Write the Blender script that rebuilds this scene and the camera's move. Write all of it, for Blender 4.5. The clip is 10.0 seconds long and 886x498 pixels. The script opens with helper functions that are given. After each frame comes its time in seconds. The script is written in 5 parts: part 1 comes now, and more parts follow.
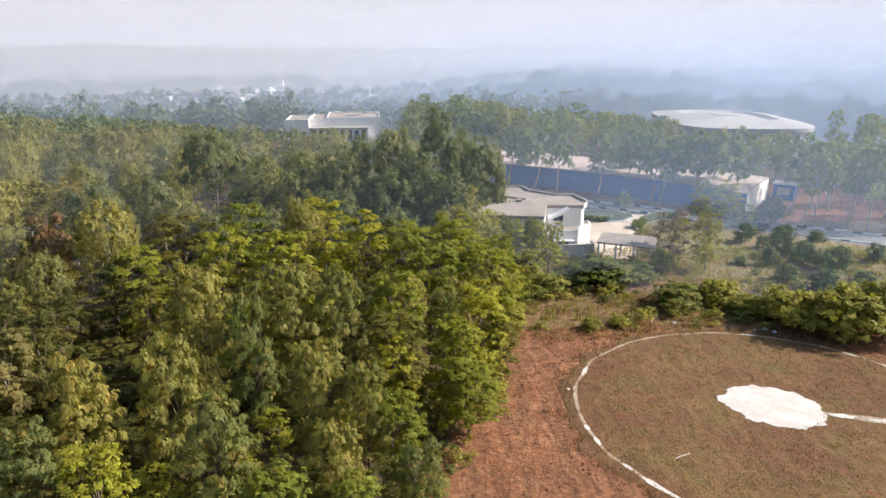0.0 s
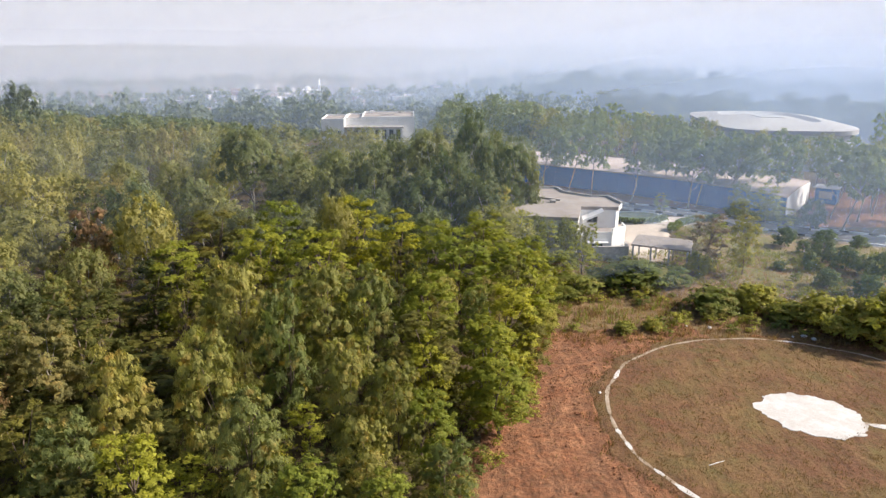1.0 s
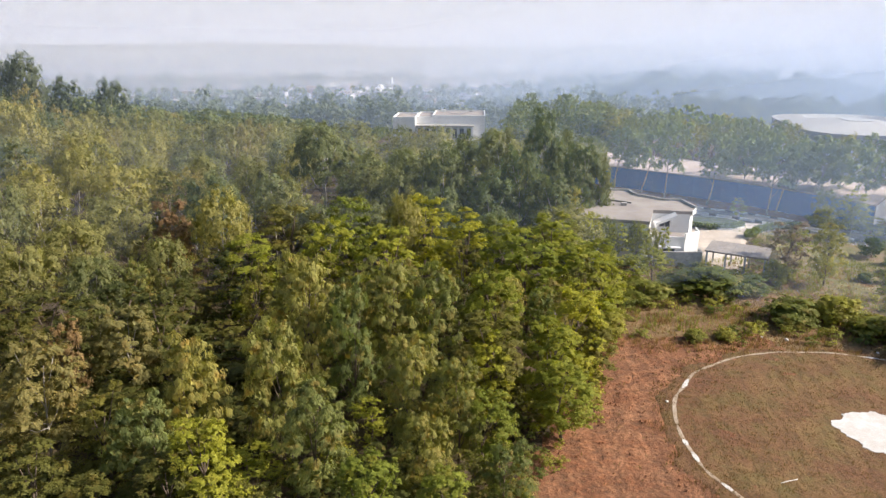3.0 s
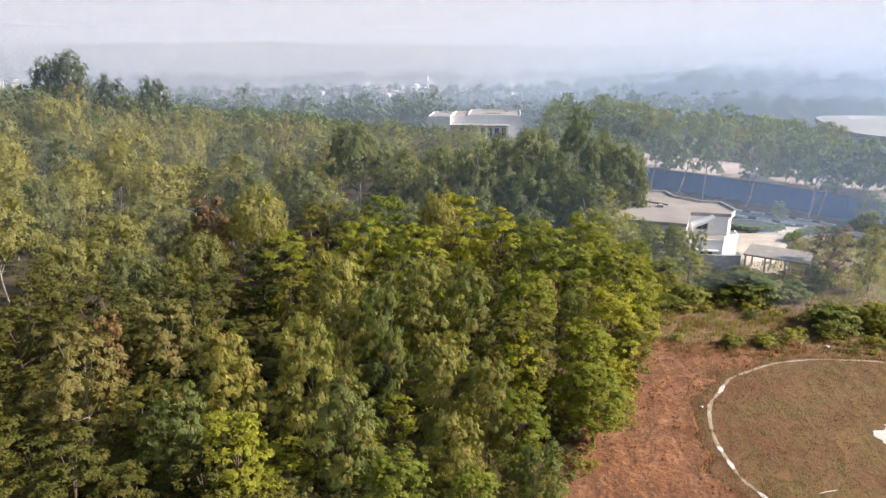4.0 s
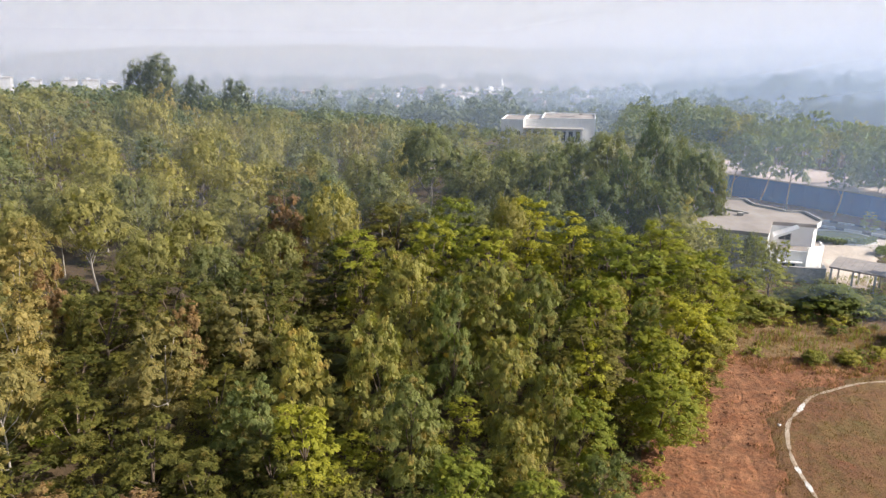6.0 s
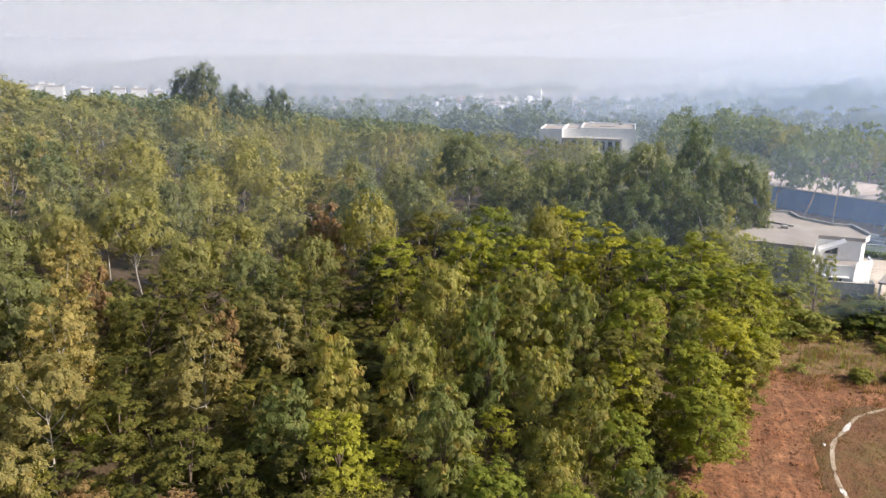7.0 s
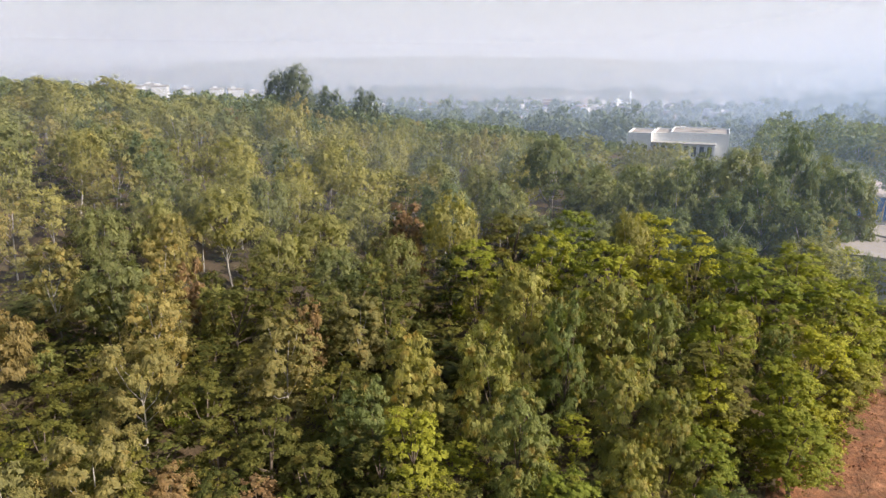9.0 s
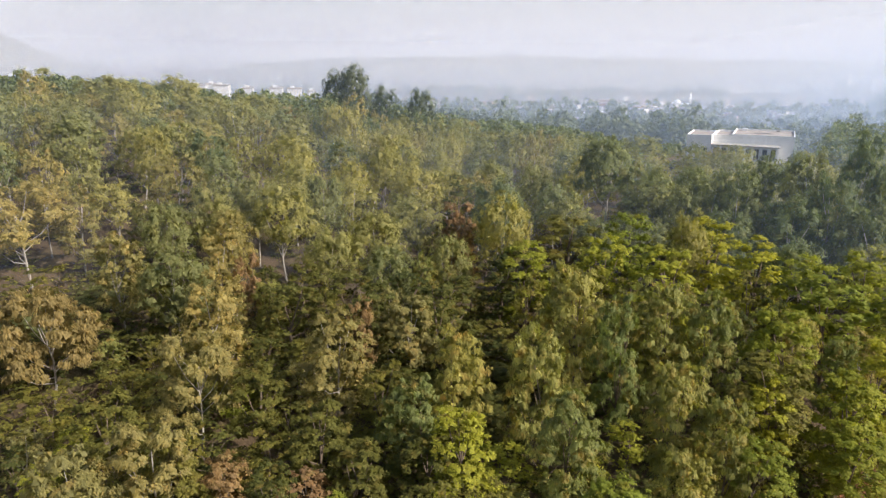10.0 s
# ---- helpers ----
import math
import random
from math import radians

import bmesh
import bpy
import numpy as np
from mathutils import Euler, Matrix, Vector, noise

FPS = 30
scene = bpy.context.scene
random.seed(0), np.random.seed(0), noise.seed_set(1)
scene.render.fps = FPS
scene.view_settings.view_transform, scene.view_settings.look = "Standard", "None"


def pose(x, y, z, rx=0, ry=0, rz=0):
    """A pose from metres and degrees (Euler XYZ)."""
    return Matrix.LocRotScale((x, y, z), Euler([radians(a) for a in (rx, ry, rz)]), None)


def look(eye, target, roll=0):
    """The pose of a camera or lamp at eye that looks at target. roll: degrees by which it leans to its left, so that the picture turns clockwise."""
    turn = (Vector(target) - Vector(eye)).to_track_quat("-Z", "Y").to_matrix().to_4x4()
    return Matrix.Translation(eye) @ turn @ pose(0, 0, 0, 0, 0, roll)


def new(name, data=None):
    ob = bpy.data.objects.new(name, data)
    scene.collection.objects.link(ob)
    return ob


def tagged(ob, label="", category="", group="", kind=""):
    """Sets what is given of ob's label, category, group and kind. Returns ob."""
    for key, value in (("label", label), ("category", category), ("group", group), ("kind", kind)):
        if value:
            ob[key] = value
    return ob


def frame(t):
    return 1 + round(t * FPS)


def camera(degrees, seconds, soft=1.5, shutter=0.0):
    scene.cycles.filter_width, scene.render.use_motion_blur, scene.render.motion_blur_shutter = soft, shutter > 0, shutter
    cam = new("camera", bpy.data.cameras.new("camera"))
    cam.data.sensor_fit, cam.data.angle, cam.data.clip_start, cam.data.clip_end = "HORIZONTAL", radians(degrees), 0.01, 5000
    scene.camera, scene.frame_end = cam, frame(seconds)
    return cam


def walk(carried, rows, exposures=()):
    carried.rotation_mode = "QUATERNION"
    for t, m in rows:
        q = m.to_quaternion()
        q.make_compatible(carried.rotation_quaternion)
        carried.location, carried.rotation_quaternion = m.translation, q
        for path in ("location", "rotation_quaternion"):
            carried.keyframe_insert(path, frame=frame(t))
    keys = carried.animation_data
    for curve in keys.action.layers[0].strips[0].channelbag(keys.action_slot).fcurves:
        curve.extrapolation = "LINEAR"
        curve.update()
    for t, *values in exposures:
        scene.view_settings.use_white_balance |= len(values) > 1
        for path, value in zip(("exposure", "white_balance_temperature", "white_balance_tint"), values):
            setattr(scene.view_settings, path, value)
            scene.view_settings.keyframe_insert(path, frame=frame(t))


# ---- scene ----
cam = camera(64.83, 10.0, soft=1.35)
walk(cam, [
    (0.0, pose(0, 0, 25, 73.844, 0.009, 0.051)),
    (0.5, pose(0, 0, 25, 73.828, -0.033, 1.463)),
    (1.0, pose(0, 0, 25, 73.828, -0.073, 2.855)),
    (1.5, pose(0, 0, 25, 73.834, -0.097, 4.287)),
    (2.0, pose(0, 0, 25, 73.811, -0.116, 5.729)),
    (2.5, pose(0, 0, 25, 73.780, -0.166, 7.165)),
    (4.0, pose(0, 0, 25, 73.678, -0.279, 11.462)),
    (4.5, pose(0, 0, 25, 73.659, -0.260, 12.888)),
    (5.0, pose(0, 0, 25, 73.613, -0.306, 14.354)),
    (5.5, pose(0, 0, 25, 73.594, -0.278, 15.859)),
    (7.0, pose(0, 0, 25, 74.559, -0.273, 20.498)),
    (7.5, pose(0, 0, 25, 74.690, -0.276, 22.072)),
    (8.0, pose(0, 0, 25, 74.695, -0.296, 23.651)),
    (8.5, pose(0, 0, 25, 74.695, -0.331, 25.429)),
    (9.0, pose(0, 0, 25, 74.682, -0.330, 27.388)),
    (9.5, pose(0, 0, 25, 74.670, -0.349, 29.571)),
    (10.0, pose(0, 0, 25, 74.651, -0.353, 31.819)),
])

# ---- world and sun ----
SUN_AZ, SUN_EL = 84.0, 34.0      # degrees clockwise from +y, and up
world = bpy.data.worlds.new("sky")
scene.world = world
world.use_nodes = True
wn = world.node_tree
sky = wn.nodes.new("ShaderNodeTexSky")
sky.sky_type, sky.sun_disc = 'NISHITA', False
sky.sun_elevation, sky.sun_rotation = radians(SUN_EL), radians(SUN_AZ)
sky.air_density, sky.dust_density, sky.ozone_density = 1.0, 3.6, 2.8
wn.nodes["Background"].inputs[1].default_value = 0.119
wn.links.new(sky.outputs[0], wn.nodes["Background"].inputs[0])
sun = new("sun", bpy.data.lights.new("sun", "SUN"))
sun.data.energy, sun.data.angle, sun.data.color = 5.0, radians(1.2), (0.985, 0.915, 0.825)
sun_from = Vector((math.sin(radians(SUN_AZ)) * math.cos(radians(SUN_EL)),
                   math.cos(radians(SUN_AZ)) * math.cos(radians(SUN_EL)), math.sin(radians(SUN_EL))))
sun.matrix_world = look(sun_from * 200, (0, 0, 0))
scene.view_settings.exposure = 0.43


# ---- materials ----
def nodes_of(name):
    m = bpy.data.materials.new(name)
    m.use_nodes = True
    nt = m.node_tree
    return m, nt, nt.nodes["Principled BSDF"]


def ramp(nt, fac, stops):
    r = nt.nodes.new("ShaderNodeValToRGB")
    while len(r.color_ramp.elements) < len(stops):
        r.color_ramp.elements.new(0.5)
    for e, (p, c) in zip(r.color_ramp.elements, stops):
        e.position, e.color = p, (*c, 1)
    nt.links.new(fac, r.inputs[0])
    return r.outputs[0]


def noise_of(nt, scale, detail=4, rough=0.6, coord="Object"):
    tc = nt.nodes.new("ShaderNodeTexCoord")
    n = nt.nodes.new("ShaderNodeTexNoise")
    n.inputs["Scale"].default_value, n.inputs["Detail"].default_value = scale, detail
    n.inputs["Roughness"].default_value = rough
    nt.links.new(tc.outputs[coord], n.inputs["Vector"])
    return n.outputs["Fac"]


def mix(nt, fac, a, b, blend="MIX"):
    n = nt.nodes.new("ShaderNodeMix")
    n.data_type, n.blend_type = "RGBA", blend
    for sock, v in ((n.inputs[0], fac), (n.inputs[6], a), (n.inputs[7], b)):
        if isinstance(v, (int, float)):
            sock.default_value = v
        elif isinstance(v, tuple):
            sock.default_value = (*v, 1)
        else:
            nt.links.new(v, sock)
    return n.outputs[2]


def surface(name, c1, c2, coarse, fine, rough=0.9, bump=0.3, dirt=None, lo=0.35, hi=0.65, grain=(0.62, 1.25)):
    """Two scales of variation between c1 and c2, a fine grain and an optional dirt colour in patches."""
    m, nt, b = nodes_of(name)
    col = ramp(nt, noise_of(nt, coarse), [(lo, c1), (hi, c2)])
    spots = ramp(nt, noise_of(nt, fine, 5, 0.7), [(0.3, (grain[0],) * 3), (0.7, (grain[1],) * 3)])
    col = mix(nt, 1.0, col, spots, "MULTIPLY")
    if dirt:
        col = mix(nt, ramp(nt, noise_of(nt, coarse * 2.7, 6, 0.7), [(0.45, (0, 0, 0)), (0.75, (0.75, 0.75, 0.75))]), col, dirt)
    nt.links.new(col, b.inputs["Base Color"])
    b.inputs["Roughness"].default_value = rough
    if bump:
        bp = nt.nodes.new("ShaderNodeBump")
        bp.inputs["Strength"].default_value, bp.inputs["Distance"].default_value = bump, 0.5 / fine
        nt.links.new(noise_of(nt, fine, 6, 0.7), bp.inputs["Height"])
        nt.links.new(bp.outputs[0], b.inputs["Normal"])
    return m


def leaf_material(name, c1, c2, tip, through_light=0.36, vary=0.6):
    """Leaves: a hue for each tree, a value for each leaf, tips in the colour `tip`; light passes through them."""
    m, nt, b = nodes_of(name)
    info = nt.nodes.new("ShaderNodeObjectInfo")
    geo = nt.nodes.new("ShaderNodeNewGeometry")
    tree = ramp(nt, info.outputs["Random"], [(0.0, c1), (1.0, c2)])
    patch = ramp(nt, noise_of(nt, 0.9, 3), [(0.52, (0, 0, 0)), (0.76, (1, 1, 1))])
    col = mix(nt, patch, tree, tip)
    leaf = ramp(nt, geo.outputs["Random Per Island"], [(0.0, (1 - 0.42 * vary, 1 - 0.36 * vary, 1 - 0.3 * vary)), (0.5, (1, 1, 1)), (1.0, (1 + 0.38 * vary, 1 + 0.32 * vary, 1 + 0.1 * vary))])
    col = mix(nt, 1.0, col, leaf, "MULTIPLY")
    nt.links.new(col, b.inputs["Base Color"])
    b.inputs["Roughness"].default_value = 0.6
    b.inputs["Specular IOR Level"].default_value = 0.2
    bp = nt.nodes.new("ShaderNodeBump")
    bp.inputs["Strength"].default_value, bp.inputs["Distance"].default_value = 0.4, 0.12
    nt.links.new(noise_of(nt, 7.0, 3), bp.inputs["Height"])
    nt.links.new(bp.outputs[0], b.inputs["Normal"])
    tr = nt.nodes.new("ShaderNodeBsdfTranslucent")
    nt.links.new(mix(nt, 1.0, col, (1.55, 1.62, 0.80), "MULTIPLY"), tr.inputs[0])
    ms = nt.nodes.new("ShaderNodeMixShader")
    ms.inputs[0].default_value = through_light
    nt.links.new(b.outputs[0], ms.inputs[1])
    nt.links.new(tr.outputs[0], ms.inputs[2])
    nt.links.new(ms.outputs[0], nt.nodes["Material Output"].inputs[0])
    return m


LEAF_A = leaf_material("drooping_leaves", (0.165, 0.192, 0.066), (0.350, 0.310, 0.086), (0.39, 0.25, 0.07))
LEAF_W = leaf_material("tan_olive_leaves", (0.20, 0.188, 0.072), (0.33, 0.265, 0.095), (0.36, 0.245, 0.08))
LEAF_U = leaf_material("deep_green_leaves", (0.115, 0.145, 0.062), (0.190, 0.195, 0.075), (0.23, 0.21, 0.08), 0.35, 0.5)
LEAF_B = leaf_material("bright_leaves", (0.200, 0.225, 0.034), (0.365, 0.345, 0.040), (0.24, 0.205, 0.03))
LEAF_G = leaf_material("dark_green_leaves", (0.070, 0.083, 0.025), (0.190, 0.172, 0.036), (0.22, 0.16, 0.04))
LEAF_C = leaf_material("grey_green_leaves", (0.138, 0.165, 0.080), (0.320, 0.282, 0.092), (0.285, 0.245, 0.086), 0.38, 0.5)
# roadside leaves: distance haze put into the base colour, paler and greyer
LEAF_R = leaf_material("haze_paled_leaves", (0.17, 0.21, 0.13), (0.24, 0.26, 0.14), (0.22, 0.22, 0.14), 0.5)
LEAF_D = leaf_material("brown_leaves", (0.27, 0.165, 0.085), (0.30, 0.195, 0.09), (0.27, 0.21, 0.08))
LEAF_S = leaf_material("shrub_leaves", (0.12, 0.15, 0.036), (0.36, 0.33, 0.06), (0.36, 0.27, 0.09), 0.33)
LEAF_O = leaf_material("orchard_leaves", (0.11, 0.15, 0.065), (0.16, 0.19, 0.07), (0.19, 0.19, 0.07), 0.36)
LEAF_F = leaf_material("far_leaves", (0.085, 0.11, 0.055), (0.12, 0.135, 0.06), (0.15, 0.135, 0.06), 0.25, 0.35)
LEAF_P = leaf_material("tan_leaves", (0.22, 0.165, 0.07), (0.25, 0.19, 0.075), (0.28, 0.19, 0.07))
LEAF_E = leaf_material("dusky_leaves", (0.095, 0.115, 0.065), (0.12, 0.13, 0.07), (0.13, 0.13, 0.07))
BARK = surface("brown_bark", (0.12, 0.085, 0.06), (0.20, 0.15, 0.11), 2.0, 30, 0.95, 0.5)
PALE_BARK = surface("pale_bark", (0.32, 0.28, 0.24), (0.50, 0.45, 0.39), 1.5, 14, 0.85, 0.3, (0.24, 0.20, 0.16))
FLOOR = surface("forest_floor", (0.070, 0.045, 0.025), (0.11, 0.07, 0.034), 0.06, 2.5, 1.0, 0.6, (0.09, 0.085, 0.03))
SOIL = surface("bare_soil", (0.225, 0.084, 0.034), (0.315, 0.145, 0.070), 0.45, 2.4, 1.0, 1.0, (0.18, 0.088, 0.040), grain=(0.42, 1.4))


def streaks(m, turn, scale, stretch, strength, dark):
    """Scraped streaks across a soil: long uneven strokes that darken it a little and stand in relief."""
    nt = m.node_tree
    b = nt.nodes["Principled BSDF"]
    tc, mp, n = nt.nodes.new("ShaderNodeTexCoord"), nt.nodes.new("ShaderNodeMapping"), nt.nodes.new("ShaderNodeTexNoise")
    mp.inputs["Rotation"].default_value[2] = radians(turn)
    mp.inputs["Scale"].default_value = (scale, scale / stretch, scale)
    n.inputs["Scale"].default_value, n.inputs["Detail"].default_value, n.inputs["Distortion"].default_value = 1.0, 6.0, 0.8
    nt.links.new(tc.outputs["Object"], mp.inputs[0])
    nt.links.new(mp.outputs[0], n.inputs["Vector"])
    old = b.inputs["Base Color"].links[0].from_socket
    nt.links.new(mix(nt, 1.0, old, ramp(nt, n.outputs["Fac"], [(0.35, (dark, dark, dark)), (0.62, (1.15, 1.15, 1.15))]), "MULTIPLY"), b.inputs["Base Color"])
    bump = b.inputs["Normal"].links[0].from_node
    second = nt.nodes.new("ShaderNodeBump")
    second.inputs["Strength"].default_value, second.inputs["Distance"].default_value = strength, 0.2
    nt.links.new(n.outputs["Fac"], second.inputs["Height"])
    nt.links.new(bump.outputs[0], second.inputs["Normal"])
    nt.links.new(second.outputs[0], b.inputs["Normal"])


streaks(SOIL, -25, 1.1, 3.0, 0.7, 0.74)
TURF = surface("dry_turf", (0.160, 0.072, 0.033), (0.190, 0.105, 0.042), 0.14, 4.5, 1.0, 1.0, (0.120, 0.108, 0.026), 0.4, 0.6)
streaks(TURF, 97, 1.6, 4.0, 0.4, 0.88)
SCRUB = surface("dry_scrub_ground", (0.22, 0.112, 0.058), (0.25, 0.160, 0.072), 0.18, 2.2, 1.0, 0.8, (0.15, 0.145, 0.045))
ORCHARD = surface("orchard_soil", (0.30, 0.20, 0.12), (0.19, 0.175, 0.065), 0.16, 1.8, 1.0, 0.5, (0.15, 0.15, 0.05))
LIME = surface("white_lime", (0.58, 0.54, 0.50), (0.68, 0.65, 0.62), 0.7, 7.0, 0.95, 0.25, (0.50, 0.43, 0.36), grain=(0.86, 1.08))
WORN_LIME = surface("worn_lime", (0.33, 0.24, 0.16), (0.48, 0.39, 0.30), 0.9, 6.0, 0.95, 0.2, (0.23, 0.15, 0.08))
WHITE = surface("white_paint", (0.80, 0.79, 0.78), (0.88, 0.87, 0.86), 0.5, 6.0, 0.7, 0.05, (0.60, 0.57, 0.53), grain=(0.9, 1.06))
ROOF = surface("pale_roof_screed", (0.27, 0.235, 0.215), (0.38, 0.34, 0.31), 0.35, 4.0, 0.95, 0.3, (0.32, 0.26, 0.21), grain=(0.9, 1.06))
PARAPET = surface("grey_coping", (0.30, 0.28, 0.26), (0.42, 0.40, 0.37), 1.0, 8.0, 0.9, 0.2)
GREYWALL = surface("stained_cement", (0.50, 0.49, 0.47), (0.64, 0.62, 0.59), 0.8, 6.0, 0.9, 0.2, (0.24, 0.22, 0.19))
PAVE = surface("pale_paving", (0.52, 0.43, 0.35), (0.66, 0.57, 0.48), 0.3, 5.0, 0.9, 0.2, (0.42, 0.34, 0.27))
ASPHALT = surface("worn_asphalt", (0.17, 0.165, 0.16), (0.24, 0.235, 0.225), 0.2, 12.0, 0.85, 0.2, (0.20, 0.17, 0.14))
LAWN = surface("lawn", (0.040, 0.055, 0.018), (0.065, 0.075, 0.025), 0.4, 6.0, 1.0, 0.6)
TINROOF = surface("weathered_sheet_roof", (0.30, 0.27, 0.25), (0.42, 0.37, 0.33), 0.4, 5.0, 0.7, 0.15, (0.24, 0.19, 0.15))
BLUE = surface("blue_sheet", (0.006, 0.135, 0.44), (0.012, 0.165, 0.50), 0.3, 3.0, 0.6, 0.1, (0.03, 0.12, 0.27), grain=(0.9, 1.06))
DUSTROOF = surface("dusty_shed_roof", (0.50, 0.40, 0.34), (0.62, 0.52, 0.46), 0.2, 3.0, 0.9, 0.2, (0.38, 0.29, 0.24))
KERB_W = surface("kerb_white", (0.62, 0.60, 0.57), (0.75, 0.73, 0.70), 1.0, 9.0, 0.8, 0.1, (0.45, 0.41, 0.36), grain=(0.9, 1.06))
KERB_B = surface("kerb_black", (0.05, 0.05, 0.05), (0.09, 0.085, 0.08), 1.0, 9.0, 0.8, 0.1)
STEEL = surface("brown_steel", (0.14, 0.10, 0.08), (0.20, 0.15, 0.12), 2.0, 12.0, 0.6, 0.1)
STADIUM = surface("white_membrane", (0.40, 0.39, 0.385), (0.48, 0.47, 0.46), 0.1, 1.5, 0.7, 0.05, (0.36, 0.35, 0.35), grain=(0.9, 1.06))
STADIUM_GREY = surface("grey_membrane", (0.36, 0.37, 0.39), (0.46, 0.47, 0.48), 0.1, 1.5, 0.7, 0.05, grain=(0.9, 1.06))
TOWNWALL = surface("town_plaster", (0.50, 0.48, 0.46), (0.62, 0.60, 0.58), 0.05, 1.0, 0.9, 0.05, grain=(0.9, 1.06))
BRICK = surface("town_brick", (0.36, 0.24, 0.18), (0.46, 0.33, 0.26), 0.05, 1.0, 0.9, 0.05)
HILL = surface("far_hill_scrub", (0.09, 0.09, 0.05), (0.14, 0.12, 0.07), 0.004, 0.05, 1.0, 0.2)
ROCK = surface("pale_rock", (0.55, 0.50, 0.46), (0.72, 0.69, 0.66), 2.0, 14, 0.9, 0.4)

glass_m, gnt, gb = nodes_of("dark_window_glass")
gb.inputs["Base Color"].default_value = (0.03, 0.035, 0.04, 1)
gb.inputs["Roughness"].default_value = 0.08
GLASS = glass_m


def haze_material(d_m, share, west, low, height, tint):
    """Haze imitated by a tinted, lit sheet: a share of it stops the light at the valley's floor, less with height; it
    has no glow of its own.
    """
    m = bpy.data.materials.new("haze_veil")
    m.use_nodes = True
    nt = m.node_tree
    nt.nodes.remove(nt.nodes["Principled BSDF"])
    geo, sep = nt.nodes.new("ShaderNodeNewGeometry"), nt.nodes.new("ShaderNodeSeparateXYZ")
    nt.links.new(geo.outputs["Position"], sep.inputs[0])
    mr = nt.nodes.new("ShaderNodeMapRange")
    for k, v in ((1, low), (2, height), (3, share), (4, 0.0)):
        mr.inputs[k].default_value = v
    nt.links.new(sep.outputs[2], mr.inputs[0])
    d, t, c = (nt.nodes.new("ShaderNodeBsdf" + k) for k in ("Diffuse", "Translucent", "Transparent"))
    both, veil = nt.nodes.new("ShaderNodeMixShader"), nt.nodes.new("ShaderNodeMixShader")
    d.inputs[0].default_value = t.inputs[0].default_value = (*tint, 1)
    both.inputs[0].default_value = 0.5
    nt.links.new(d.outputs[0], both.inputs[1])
    nt.links.new(t.outputs[0], both.inputs[2])
    # a larger share to the east, imitating haze that brightens towards the sun
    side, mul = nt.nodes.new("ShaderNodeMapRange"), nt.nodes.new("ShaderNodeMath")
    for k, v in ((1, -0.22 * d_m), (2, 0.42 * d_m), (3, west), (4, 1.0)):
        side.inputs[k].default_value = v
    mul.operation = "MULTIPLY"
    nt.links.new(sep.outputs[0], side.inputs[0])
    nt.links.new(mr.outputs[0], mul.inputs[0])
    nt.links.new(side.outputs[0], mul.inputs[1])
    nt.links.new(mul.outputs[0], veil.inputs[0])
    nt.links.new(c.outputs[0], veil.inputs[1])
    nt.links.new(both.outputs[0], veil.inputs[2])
    nt.links.new(veil.outputs[0], nt.nodes["Material Output"].inputs[0])
    return m


# ---- mesh helpers ----
def mesh_of(name, verts, faces, material, smooth=False):
    me = bpy.data.meshes.new(name)
    me.from_pydata([tuple(v) for v in verts], [], [tuple(f) for f in faces])
    me.materials.append(material)
    if smooth:
        me.polygons.foreach_set("use_smooth", [True] * len(me.polygons))
    me.update()
    return me


def quads_mesh(name, v, material):
    """v: n x 3 (or 4) x 3 corners, each leaf on its own."""
    v = np.asarray(v, dtype=np.float32)
    n, k = v.shape[:2]
    me = bpy.data.meshes.new(name)
    me.vertices.add(k * n)
    me.vertices.foreach_set("co", v.ravel())
    me.loops.add(k * n)
    me.loops.foreach_set("vertex_index", np.arange(k * n, dtype=np.int32))
    me.polygons.add(n)
    me.polygons.foreach_set("loop_start", np.arange(0, k * n, k, dtype=np.int32))
    me.materials.append(material)
    me.update(calc_edges=True)
    return me


def thing(name, m, label, category, group="", kind=""):
    e = new(name)
    e.empty_display_size = 0.3
    e.matrix_world = m
    return tagged(e, label, category, group, kind)


def part(name, data, material, parent, label="", m=None):
    """Links a bmesh, or a mesh, as one mesh object under a thing or a part."""
    if isinstance(data, bmesh.types.BMesh):
        me = bpy.data.meshes.new(name)
        data.to_mesh(me)
        data.free()
        me.materials.append(material)
    else:
        me = data
    o = new(name, me)
    o.parent = parent
    if m is not None:
        o.matrix_basis = m
    return tagged(o, label)


def box(x0, x1, y0, y1, z0, z1, bevel=0.0):
    bm = bmesh.new()
    bmesh.ops.create_cube(bm, size=1)
    for v in bm.verts:
        v.co = Vector((x0 + (v.co.x + .5) * (x1 - x0), y0 + (v.co.y + .5) * (y1 - y0), z0 + (v.co.z + .5) * (z1 - z0)))
    if bevel:
        bmesh.ops.bevel(bm, geom=bm.edges[:], offset=bevel, segments=1, affect='EDGES')
    return bm


def prism(outline, z0, z1, bevel=0.0):
    """A closed block over an outline, counter-clockwise from above."""
    bm = bmesh.new()
    lo = [bm.verts.new((x, y, z0)) for x, y in outline]
    hi = [bm.verts.new((x, y, z1)) for x, y in outline]
    n = len(outline)
    bm.faces.new(hi)
    bm.faces.new(lo[::-1])
    for i in range(n):
        bm.faces.new((lo[i], lo[(i + 1) % n], hi[(i + 1) % n], hi[i]))
    if bevel:
        bmesh.ops.bevel(bm, geom=bm.edges[:], offset=bevel, segments=1, affect='EDGES')
    bmesh.ops.recalc_face_normals(bm, faces=bm.faces[:])
    return bm


